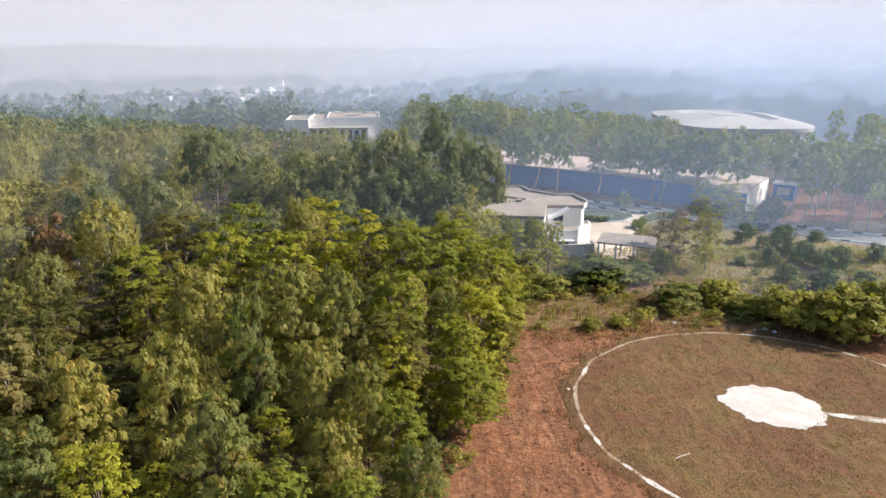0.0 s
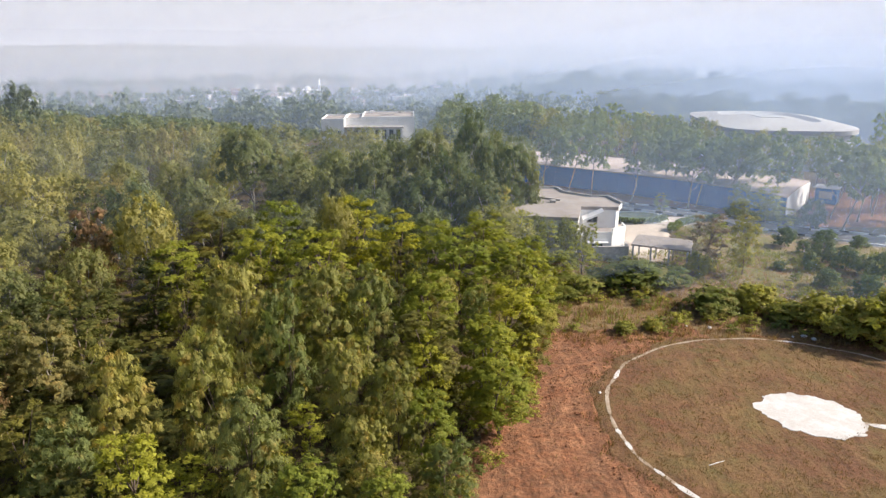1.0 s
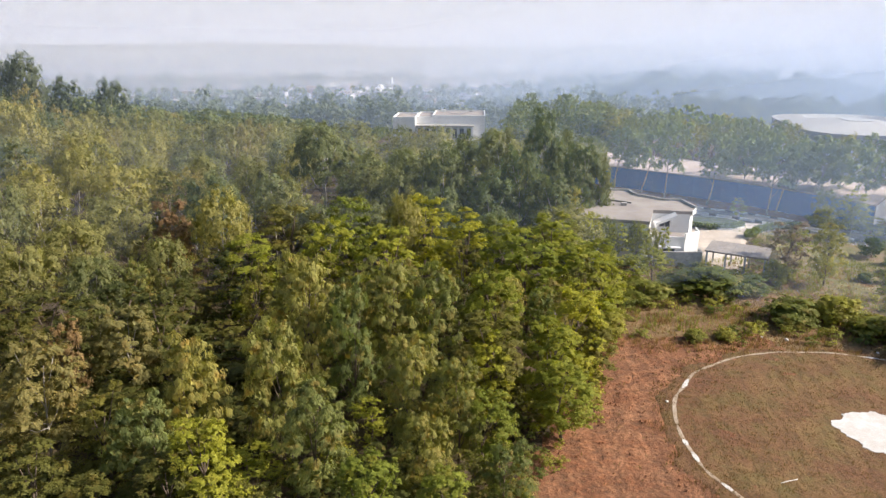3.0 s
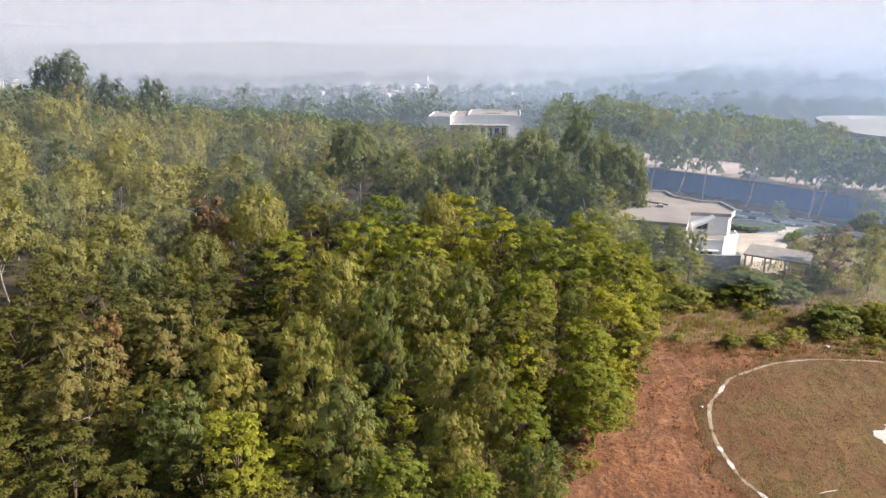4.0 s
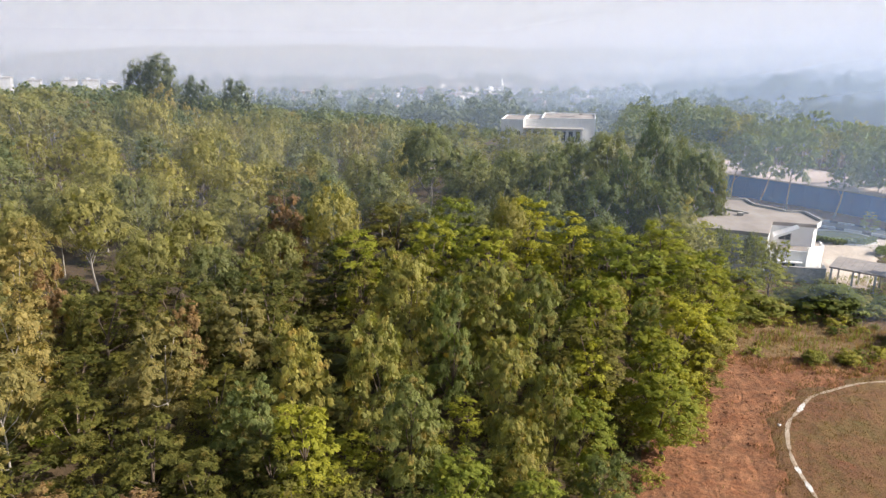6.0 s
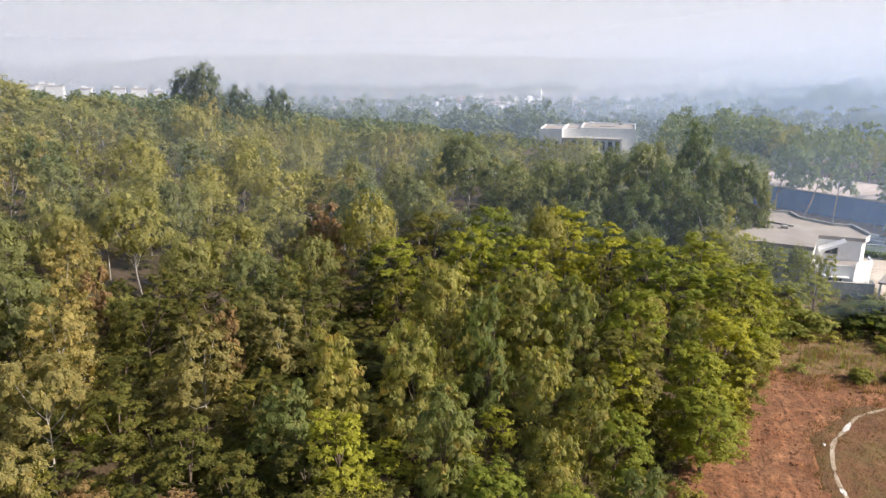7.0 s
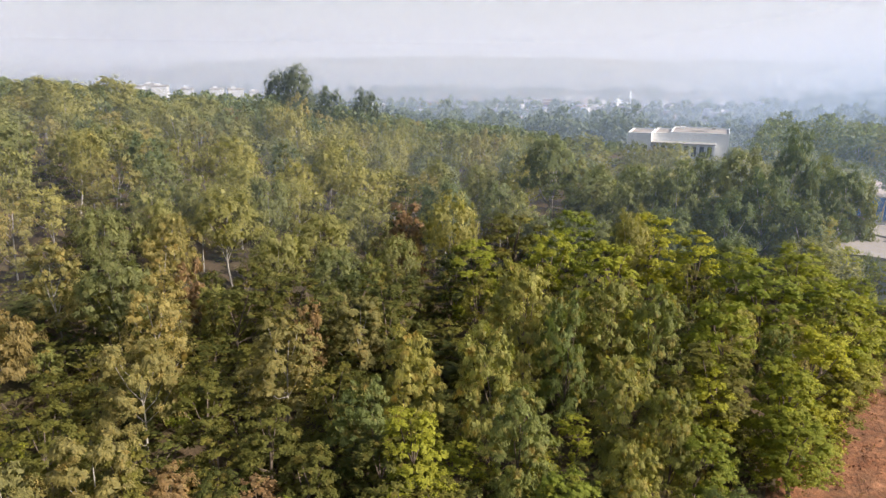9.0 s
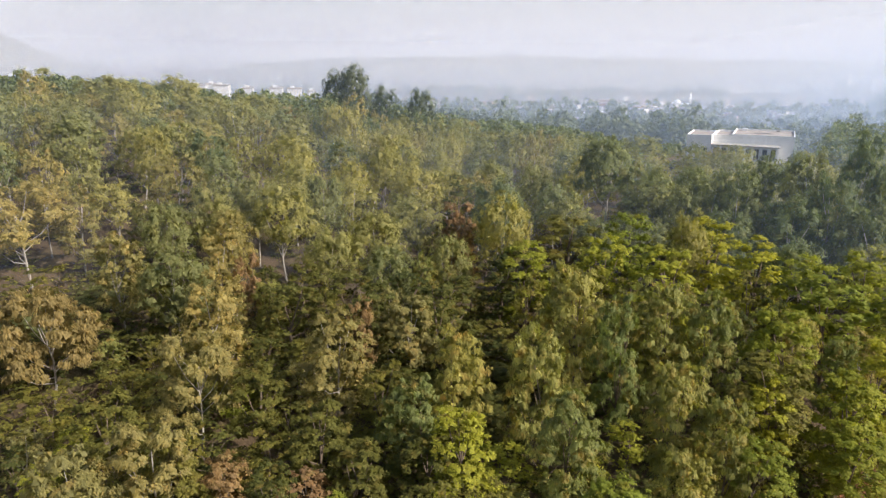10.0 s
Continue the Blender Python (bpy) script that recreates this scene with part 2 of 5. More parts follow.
def wall_line(a, b, thick, z0, z1):
    a, b = Vector((*a, 0)), Vector((*b, 0))
    s = Vector((-(b - a).y, (b - a).x, 0)).normalized() * thick / 2
    return prism([(a - s)[:2], (b - s)[:2], (b + s)[:2], (a + s)[:2]], z0, z1)


def tube(verts, faces, points, radii, sides=6):
    """Adds a tapered tube through points to the lists verts and faces."""
    base = len(verts)
    for i, (p, r) in enumerate(zip(points, radii)):
        p = Vector(p)
        q = Vector(points[min(i + 1, len(points) - 1)]) - Vector(points[max(i - 1, 0)])
        u = q.cross(Vector((0.3, 1, 0.1))).normalized()
        w = q.normalized().cross(u)
        for k in range(sides):
            a = 2 * math.pi * k / sides
            verts.append(tuple(p + (u * math.cos(a) + w * math.sin(a)) * r))
    for i in range(len(points) - 1):
        for k in range(sides):
            a, b = base + i * sides + k, base + i * sides + (k + 1) % sides
            faces.append((a, b, b + sides, a + sides))
    faces.append(tuple(base + (len(points) - 1) * sides + k for k in range(sides)))


# ---- the lie of the land ----
def smooth01(v):
    v = np.clip(v, 0, 1)
    return v * v * (3 - 2 * v)


def land(x, y):
    """Ground height: level round the field, a rise to the west, a wide valley beyond that climbs again far off."""
    d = np.hypot(x, y)
    az = np.degrees(np.arctan2(-np.asarray(x, float), y))
    rise = 11.0 * smooth01((az - 30) / 28) * smooth01((d - 45) / 95) * (1 - smooth01((d - 240) / 500)) * (1 - smooth01((az - 100) / 50))
    return rise - (24 + 38 * smooth01((az + 12) / 22)) * (1 - np.exp(-np.maximum(0, d - 200) / 450)) + 50 * smooth01((d - 1400) / 2600)


RINGS = np.concatenate([np.linspace(0, 120, 41), np.geomspace(125, 4700, 60)])
SPOKES = 180
gv, gf = [(0.0, 0.0, 0.0)], []
rng = np.random.default_rng(4)
for r in RINGS[1:]:
    a = np.linspace(0, 2 * np.pi, SPOKES, endpoint=False)
    x, y = r * np.sin(a), r * np.cos(a)
    z = land(x, y) - 0.1 + rng.normal(0, min(0.03, r * 0.0005), SPOKES)
    gv += list(zip(x, y, z))
for k in range(SPOKES):
    gf.append((0, 1 + (k + 1) % SPOKES, 1 + k))
for i in range(len(RINGS) - 2):
    for k in range(SPOKES):
        a, b = 1 + i * SPOKES + k, 1 + i * SPOKES + (k + 1) % SPOKES
        gf.append((a, b, b + SPOKES, a + SPOKES))
ground = new("ground", mesh_of("ground", gv, gf, FLOOR, True))
tagged(ground, "brown leaf-strewn earth under the trees", "ground", kind="structure")


def sheet(name, inside, x0, x1, y0, y1, step, lift, rough, material, label, category="ground"):
    """A patch of ground laid over the land, cut out of a grid by inside(x, y); its edge runs down into the earth."""
    nx, ny = int((x1 - x0) / step) + 1, int((y1 - y0) / step) + 1
    verts, faces, idx = [], [], {}
    keep = np.zeros((nx, ny), bool)
    for i in range(nx):
        for j in range(ny):
            keep[i, j] = inside(x0 + i * step, y0 + j * step)
    for i in range(nx):
        for j in range(ny):
            if keep[i, j]:
                x, y = x0 + i * step, y0 + j * step
                rim = 0 < i < nx - 1 and 0 < j < ny - 1 and keep[i - 1:i + 2, j - 1:j + 2].all()
                z = float(land(x, y)) + (lift + rough * noise.fractal(Vector((x * 0.9, y * 0.9, lift * 40)), 1.0, 2.0, 4) if rim else -0.10)
                idx[i, j] = len(verts)
                verts.append((x, y, max(z, lift * 0.6) if rim else z))
    for i in range(nx - 1):
        for j in range(ny - 1):
            q = [(i, j), (i + 1, j), (i + 1, j + 1), (i, j + 1)]
            if all(c in idx for c in q):
                faces.append([idx[c] for c in q])
    return tagged(new(name, mesh_of(name, verts, faces, material, True)), label, category, kind="structure")


FOREST_EDGE = [(-6, 22), (-1.6, 33), (0.2, 39), (2.8, 47), (5.0, 56), (7.0, 62), (6.6, 74), (6.0, 82), (3.5, 92), (5, 102), (9, 118), (11, 132)]


def edge_x(y):
    return float(np.interp(y, [p[1] for p in FOREST_EDGE], [p[0] for p in FOREST_EDGE]))


def wob(x, y, s=0.35, a=1.0, seed=0.0):
    return a * noise.noise(Vector((x * s, y * s, seed)))


RING, RING_R = (23.83, 44.36), 14.23


def in_ring(x, y):
    return math.hypot(x - RING[0], y - RING[1]) < RING_R + 0.25 * wob(x, y, 0.8)


sheet("soil_strip", lambda x, y: edge_x(y) - 1.2 + wob(x, y, 0.5, 1.2, 6.0) < x and y < 62 + wob(x, y, 0.3, 3), -10, 60, 16, 66, 0.5, 0.05, 0.10, SOIL,
      "reddish bare soil scraped along the forest edge")
sheet("scrub_ground", lambda x, y: edge_x(y) - 3 < x and y > 59 + wob(x, y, 0.25, 4, 3.0) and y < 84 + wob(x, y, 0.2, 2), 0, 62, 54, 88, 0.5, 0.09, 0.12, SCRUB,
      "dry scrubby ground with straw-coloured grass")
sheet("orchard_ground", lambda x, y: x > 27 + wob(x, y, 0.2, 3) and y > 66 + wob(x, y, 0.2, 3) and y < 106 - (x - 30) * 0.66, 24, 70, 62, 106, 0.5, 0.13, 0.08, ORCHARD,
      "pale sandy orchard soil with thin grass")
sheet("turf_field", lambda x, y: math.hypot(x - RING[0], y - RING[1]) < RING_R + 1.6 + 1.1 * wob(x, y, 0.22) + 0.7 * wob(x, y, 0.9, 1, 4.0), 6, 42, 27, 63, 0.4, 0.11, 0.02, TURF, "round field of short dry brown turf", "field")
sheet("roadside_ground", lambda x, y: y > 100 and y > 118 - (x - 20) * 0.62 and y < 142 - (x - 20) * 0.3, 8, 90, 70, 150, 1.0, 0.05, 0.1, SOIL,
      "reddish bare earth under the roadside trees")
# ---- field markings ----
ring_thing = thing("field_ring", pose(*RING, 0), "worn white lime ring painted round the turf field", "field marking")
FRESH = [(149, 156), (187, 190), (193, 197.5), (206.5, 210), (213.5, 226), (236, 247), (262, 266), (285, 292), (73, 77), (40, 45), (25, 33), (334, 340)]


def ring_arc(a0, a1, width, z, seed):
    n = max(3, int((a1 - a0) / 2))
    bm, prev = bmesh.new(), None
    for i in range(n + 1):
        a = radians(a0 + (a1 - a0) * i / n)
        w = width * (1 + 0.5 * noise.noise(Vector((a * 14, seed, 0)))) * (0.35 if i in (0, n) else 1)
        r = RING_R + 0.25 * noise.noise(Vector((a * 5, 2.0, 0)))
        row = [bm.verts.new(((r + s) * math.cos(a), (r + s) * math.sin(a), zz)) for s, zz in ((-w / 2, z - 0.004), (-w / 2 + 0.08, z), (w / 2 - 0.08, z), (w / 2, z - 0.004))]
        if prev:
            for k in range(3):
                bm.faces.new((prev[k], prev[k + 1], row[k + 1], row[k]))
        prev = row
    bmesh.ops.recalc_face_normals(bm, faces=bm.faces[:])
    return bm


for k in range(18):
    part("worn_line", ring_arc(k * 20, k * 20 + 20, 0.27, 0.122, k), WORN_LIME, ring_thing, "faded dusty lime line")
for a0, a1 in FRESH:
    part("fresh_line", ring_arc(a0, a1, 0.33, 0.130, a0), LIME, ring_thing, "bright white lime stroke")


def blot(cx, cy, rx, ry, turn, z, seed, n=72, ragged=0.12):
    bm = bmesh.new()
    rim, low = [], []
    for k in range(n):
        a = 2 * math.pi * k / n
        f = 1 + ragged * (noise.fractal(Vector((math.cos(a) * 2.2, math.sin(a) * 2.2, seed)), 0.8, 2.2, 4))
        f += 0.25 * ragged * noise.fractal(Vector((math.cos(a) * 11, math.sin(a) * 11, seed)), 0.7, 2.2, 3)
        x, y = rx * f * math.cos(a), ry * f * math.sin(a)
        x, y = cx + x * math.cos(turn) - y * math.sin(turn), cy + x * math.sin(turn) + y * math.cos(turn)
        rim.append(bm.verts.new((x, y, z + 0.01 * math.sin(5 * a))))
        low.append(bm.verts.new((cx + (x - cx) * 1.02, cy + (y - cy) * 1.02, z - 0.1)))
    c = bm.verts.new((cx, cy, z + 0.03))
    for k in range(n):
        bm.faces.new((c, rim[k], rim[(k + 1) % n]))
        bm.faces.new((rim[k], low[k], low[(k + 1) % n], rim[(k + 1) % n]))
    bmesh.ops.recalc_face_normals(bm, faces=bm.faces[:])
    return bm


pad = thing("lime_pad", pose(0, 0, 0), "ragged white lime patch in the middle of the field", "field marking")
part("patch", blot(23.75, 45.2, 3.45, 3.0, radians(-28), 0.135, 12.0, 220, 0.15), LIME, pad)
part("tongue", blot(28.0, 43.75, 0.9, 0.28, radians(-14), 0.14, 4.0, 30, 0.3), LIME, pad)
part("tongue", blot(30.6, 43.0, 1.3, 0.26, radians(-16), 0.14, 7.0, 30, 0.3), LIME, pad)
part("tongue", blot(34.0, 42.0, 1.8, 0.26, radians(-16), 0.14, 9.0, 30, 0.3), LIME, pad)
part("splash", blot(25.9, 42.6, 0.4, 0.16, 0.2, 0.14, 3.0, 20, 0.3), LIME, pad)
part("worn_path", blot(30.5, 43.1, 4.4, 0.42, radians(-16), 0.125, 8.0, 40, 0.15), WORN_LIME, pad, "dusty worn strip of lime")

sv, sf = [], []
tube(sv, sf, [(14.6, 38.5, 0.14), (15.1, 38.75, 0.16), (15.7, 39.05, 0.14)], [0.025, 0.03, 0.015], 6)
tagged(new("stick", mesh_of("stick", sv, sf, ROCK, True)), "pale bare stick lying on the dry turf", "stick")


def rock(x, y, s, seed):
    bm = bmesh.new()
    bmesh.ops.create_icosphere(bm, subdivisions=2, radius=s)
    for v in bm.verts:
        v.co *= 1 + 0.35 * noise.noise(v.co / s * 1.3 + Vector((seed, 0, 0)))
        v.co.z *= 0.6
    me = bpy.data.meshes.new("rock")
    bm.to_mesh(me)
    bm.free()
    me.materials.append(ROCK)
    o = new("rock", me)
    o.location = (x, y, 0.12 + s * 0.25)
    tagged(o, "pale stone lying on the dry ground", "rock", "stones at the field")


for i, (x, y, s) in enumerate([(29.4, 59.2, 0.28), (30.0, 58.7, 0.22), (28.4, 59.2, 0.12), (21.6, 60.9, 0.2), (9.4, 47.7, 0.13), (19.6, 61.2, 0.12), (35.2, 36.0, 0.1)]):
    rock(x, y, s, i * 3.1)

# clods and grass tufts on soil and turf
rng = np.random.default_rng(11)


def tufts(name, n, x0, x1, y0, y1, ok, blades, height, width, material, label, z=0.08):
    out = []
    while len(out) < n * blades:
        x, y = rng.uniform(x0, x1), rng.uniform(y0, y1)
        if not ok(x, y):
            continue
        zz = z + float(land(x, y))
        s = rng.uniform(0.5, 1.4)
        for _ in range(blades):
            a, l = rng.uniform(0, 6.28), height * s * rng.uniform(0.5, 1.2)
            bx, by = x + rng.normal(0, 0.12 * s), y + rng.normal(0, 0.12 * s)
            dx, dy = math.cos(a) * l * 0.5, math.sin(a) * l * 0.5
            w = width * s
            out.append([(bx - dy / l * w, by + dx / l * w, zz - 0.05), (bx + dy / l * w, by - dx / l * w, zz - 0.05),
                        (bx + dx + dy / l * w * .3, by + dy - dx / l * w * .3, zz + l), (bx + dx - dy / l * w * .3, by + dy + dx / l * w * .3, zz + l)])
    o = new(name, quads_mesh(name, out, material))
    return tagged(o, label, "grass", kind="stuff")


STRAW = leaf_material("straw_grass", (0.27, 0.165, 0.085), (0.30, 0.20, 0.10), (0.22, 0.18, 0.07), 0.35)
GREENGRASS = leaf_material("green_grass", (0.18, 0.20, 0.05), (0.22, 0.22, 0.06), (0.26, 0.21, 0.07), 0.35)
TURFBLADES = leaf_material("turf_blades", (0.170, 0.100, 0.040), (0.20, 0.122, 0.052), (0.150, 0.130, 0.036), 0.3)
tufts("turf_grass", 5200, 9.5, 38.5, 30, 59.5, lambda x, y: in_ring(x, y) and (((x - 23.6) / 3.8) ** 2 + ((y - 45.5) / 3.4) ** 2 > 1), 5, 0.10, 0.035, TURFBLADES,
      "short dry blades over the turf field", 0.11)
tufts("straw_tufts", 3600, 0, 60, 57, 84, lambda x, y: x > edge_x(y) - 2 and not in_ring(x, y), 7, 0.30, 0.05, STRAW, "straw-coloured grass tufts over the scrubby ground", 0.1)
tufts("green_tufts", 2600, 0, 62, 61, 86, lambda x, y: x > edge_x(y) - 2 and wob(x, y, 0.15, 1, 5.0) > -0.12, 7, 0.38, 0.07, GREENGRASS,
      "olive green weeds over the scrubby ground", 0.1)
tufts("soil_weeds", 1100, -6, 60, 26, 62, lambda x, y: x > edge_x(y) - 3 and not in_ring(x, y), 4, 0.12, 0.04, STRAW, "dead weeds on the bare soil", 0.06)
tufts("orchard_grass", 1500, 26, 64, 66, 100, lambda x, y: y < 104 - (x - 30) * 0.66 and wob(x, y, 0.15, 1, 7.0) > -0.05, 6, 0.3, 0.05, GREENGRASS,
      "thin grass between the orchard trees", 0.13)

BRUSH = leaf_material("dead_brush", (0.21, 0.115, 0.06), (0.27, 0.165, 0.085), (0.30, 0.20, 0.10), 0.3)
tufts("dead_brush", 900, 3, 40, 56, 70, lambda x, y: x > edge_x(y) - 1 and not in_ring(x, y) and wob(x, y, 0.35, 1, 2.0) > 0.0, 9, 0.34, 0.035, BRUSH, "heaps of dead brown brush beside the field", 0.08)
tufts("field_edge_grass", 1500, 6, 42, 28, 62, lambda x, y: RING_R < math.hypot(x - RING[0], y - RING[1]) < RING_R + 1.8 + wob(x, y, 0.3, 1.2), 5, 0.14, 0.035, TURFBLADES, "dry grass along the edge of the field", 0.1)
cv = []
corner = np.array([(1, 0, 0), (0, 1, 0), (-1, 0, 0), (0, -1, 0), (0, 0, 0.8), (0, 0, -0.8)], float)
sides = [(0, 1, 4), (1, 2, 4), (2, 3, 4), (3, 0, 4), (1, 0, 5), (2, 1, 5), (3, 2, 5), (0, 3, 5)]
while len(cv) < 2600 * 8:
    x, y = rng.uniform(-8, 44), rng.uniform(20, 63)
    if x < edge_x(y) - 2.5 or math.hypot(x - RING[0], y - RING[1]) < RING_R + 1.2 or wob(x, y, 0.4, 1, 11.0) < -0.15:
        continue
    p = corner * rng.uniform(0.03, 0.12) * rng.uniform(0.6, 1.4, (6, 1)) + np.array([x, y, 0.07])
    cv += [p[list(q)] for q in sides]
tagged(new("soil_clods", quads_mesh("soil_clods", cv, SOIL)), "loose reddish clods scattered over the bare soil", "soil", kind="stuff")

# ---- trees ----
def unit(v):
    return v / (np.linalg.norm(v, axis=-1, keepdims=True) + 1e-9)


def crown(rng, h, r, z0, lobes, clumps, per, ll, lw, droop, fullness, squash, material, name="crown", lobe=(0.36, 0.52), inner=36, flat=0.35, reach=0.66):
    """Billowing lobes on a rounded crown, each of many sprays of leaves, with denser leaves inside. Returns the mesh and the lobes' centres."""
    q = (np.arange(lobes) + rng.uniform(0.1, 0.9, lobes)) / lobes
    a = np.arange(lobes) * 2.4 + rng.uniform(-0.6, 0.6, lobes)
    prof = np.sin(np.pi * np.clip(0.16 + 0.76 * q ** fullness, 0, 1)) ** 0.55
    rad = r * reach * prof * np.sqrt(rng.uniform(0.4, 1.1, lobes))
    size = r * rng.uniform(*lobe, lobes) * (1.12 - 0.3 * q)
    cs = np.stack([rad * np.cos(a), rad * np.sin(a), z0 + size * squash * 0.7 + (h - z0 - 1.55 * size * squash) * q ** 0.85], 1)
    sq = np.array([1, 1, squash])
    # the sprays of each lobe, more of them above than below
    n = rng.normal(0, 1, (lobes, clumps, 3))
    n[..., 2] = np.abs(n[..., 2]) * 1.25 - 0.42
    n = unit(n)
    cc = cs[:, None] + n * sq * size[:, None, None] * rng.uniform(0.66, 1.04, (lobes, clumps, 1))
    cr = size[:, None, None, None] * rng.uniform(0.2, 0.42, (lobes, clumps, 1, 1))
    m = unit(rng.normal(0, 1, (lobes, clumps, per, 3)))
    p = (cc[:, :, None] + m * cr * rng.uniform(0.3, 1.0, (lobes, clumps, per, 1)) * np.array([1.15, 1.15, 0.7 + 0.5 * droop])).reshape(-1, 3)
    whole = unit((p - np.array([0, 0, z0 * 0.55 + h * 0.45])) / np.array([r, r, (h - z0) * 0.55]))
    face = unit((0.5 * n[:, :, None] + 0.2 * m).reshape(-1, 3) + 0.8 * whole + np.array([0, 0, flat]) + rng.normal(0, 0.24, (len(p), 3)))
    way = unit(n[:, :, None] * np.array([1, 1, 0.2]) + rng.normal(0, 0.75, m.shape)).reshape(-1, 3)
    s = rng.uniform(0.6, 1.4, (len(p), 1))
    # large leaves deep in the lobes keep them from being seen through
    k = unit(rng.normal(0, 1, (lobes, inner, 3)))
    p2 = (cs[:, None] + k * sq * size[:, None, None] * rng.uniform(0.05, 0.58, (lobes, inner, 1))).reshape(-1, 3)
    f2 = unit(k.reshape(-1, 3) + rng.normal(0, 0.4, p2.shape))
    w2 = unit(rng.normal(0, 1, p2.shape))
    big = np.repeat(np.minimum(size * 0.24, 0.30), inner)[:, None] * rng.uniform(0.7, 1.2, (len(p2), 1))
    ax = unit(way * (1 - droop) + np.array([0, 0, -1.0]) * droop)
    ax = unit(ax - (0.7 if droop < 0.5 else 0.2) * np.sum(ax * face, 1, keepdims=True) * face)
    sd = unit(np.cross(ax, face))
    a2 = unit(np.cross(f2, w2))
    s2 = np.cross(a2, f2)
    leaves = np.stack([p + sd * lw * 0.5 * s, p + ax * ll * s, p - sd * lw * 0.5 * s], 1)
    deep = np.stack([p2 + s2 * big - a2 * big * 0.6, p2 + a2 * big, p2 - s2 * big - a2 * big * 0.6], 1)
    return quads_mesh(name, np.concatenate([leaves, deep]), material), [tuple(c) for c in cs]


def trunk(rng, h, z0, cs, r0, lean, limbs, material, sides=6):
    verts, faces = [], []
    bend = rng.normal(0, 0.03, 2) * h
    def at_height(q):
        return (lean[0] * q * h + bend[0] * math.sin(q * 5), lean[1] * q * h + bend[1] * math.sin(q * 4), q * h)
    qs = [-0.03, 0.05, 0.2, 0.4, 0.6, 0.8]
    tube(verts, faces, [at_height(q) for q in qs], [r0 * 1.35, r0, r0 * 0.85, r0 * 0.65, r0 * 0.42, r0 * 0.15], sides)
    for c in rng.permutation(len(cs))[:limbs]:
        c = Vector(cs[c])
        q = min(0.75, max(0.18, c.z / h * rng.uniform(0.45, 0.7)))
        a = Vector(at_height(q))
        b = (a + c) / 2 + Vector((0, 0, -0.04 * h))
        tube(verts, faces, [a, b, c], [r0 * 0.5 * (1 - q * 0.5), r0 * 0.3, r0 * 0.08], 5)
    return mesh_of("trunk", verts, faces, material, True)


# kind: height, crown radius, crown base share, lobes, leaf length, width, droop, fullness, squash, leaf and bark, trunk radius, limbs, flatness, lobe sizes
KINDS = {
    "weeping_tree": (10, 2.6, 0.10, 28, 0.30, 0.055, 0.62, 0.95, 1.25, LEAF_A, BARK, 0.10, 6, 0.30, (0.23, 0.40)),
    "leafy_tree": (10, 3.0, 0.16, 34, 0.19, 0.12, 0.22, 0.80, 0.62, LEAF_B, BARK, 0.14, 9, 0.55, (0.20, 0.32)),
    "eucalyptus_tree": (10, 4.6, 0.33, 26, 0.25, 0.09, 0.40, 0.70, 0.85, LEAF_C, PALE_BARK, 0.10, 7, 0.32, (0.26, 0.42)),
    "tall_eucalyptus": (10, 3.6, 0.08, 36, 0.28, 0.07, 0.55, 1.15, 1.35, LEAF_U, PALE_BARK, 0.12, 5, 0.22, (0.20, 0.36)),
    "pale_stemmed_eucalyptus": (10, 3.9, 0.46, 28, 0.28, 0.08, 0.45, 0.9, 0.95, LEAF_U, PALE_BARK, 0.17, 9, 0.25, (0.18, 0.32)),
    "pale_limbed_tree": (10, 4.6, 0.26, 34, 0.36, 0.075, 0.66, 0.85, 0.95, LEAF_P, PALE_BARK, 0.09, 12, 0.30, (0.15, 0.27)),
    "broad_olive_tree": (10, 4.6, 0.30, 30, 0.28, 0.075, 0.46, 0.75, 0.90, LEAF_W, PALE_BARK, 0.10, 10, 0.30, (0.15, 0.29)),
    "dark_leafy_tree": (10, 3.0, 0.14, 28, 0.19, 0.12, 0.20, 0.85, 0.55, LEAF_G, BARK, 0.14, 9, 0.55, (0.20, 0.34)),
    "dusky_eucalyptus": (10, 3.7, 0.22, 24, 0.30, 0.10, 0.40, 0.95, 1.1, LEAF_E, PALE_BARK, 0.085, 4, 0.35, (0.30, 0.46)),
    "olive_tree": (10, 2.8, 0.12, 26, 0.27, 0.065, 0.52, 0.9, 1.0, LEAF_W, PALE_BARK, 0.09, 7, 0.30, (0.23, 0.40)),
    "low_leafy_tree": (10, 3.0, -0.10, 24, 0.22, 0.15, 0.20, 0.85, 0.55, LEAF_G, BARK, 0.12, 5, 0.55, (0.24, 0.40)),
    "dry_tree": (10, 3.0, 0.20, 14, 0.30, 0.14, 0.40, 0.90, 0.80, LEAF_D, BARK, 0.14, 14, 0.35, (0.30, 0.46)),
}
SPRAYS = (10, 9, 9, 8)       # by distance: sprays to a lobe, leaves to a spray, how much larger the leaves are
PER = (50, 30, 17, 11)
LONG = (0.78, 0.88, 1.0, 1.25)
WIDE = (1.0, 1.25, 1.6, 2.1)
PROTO = {}


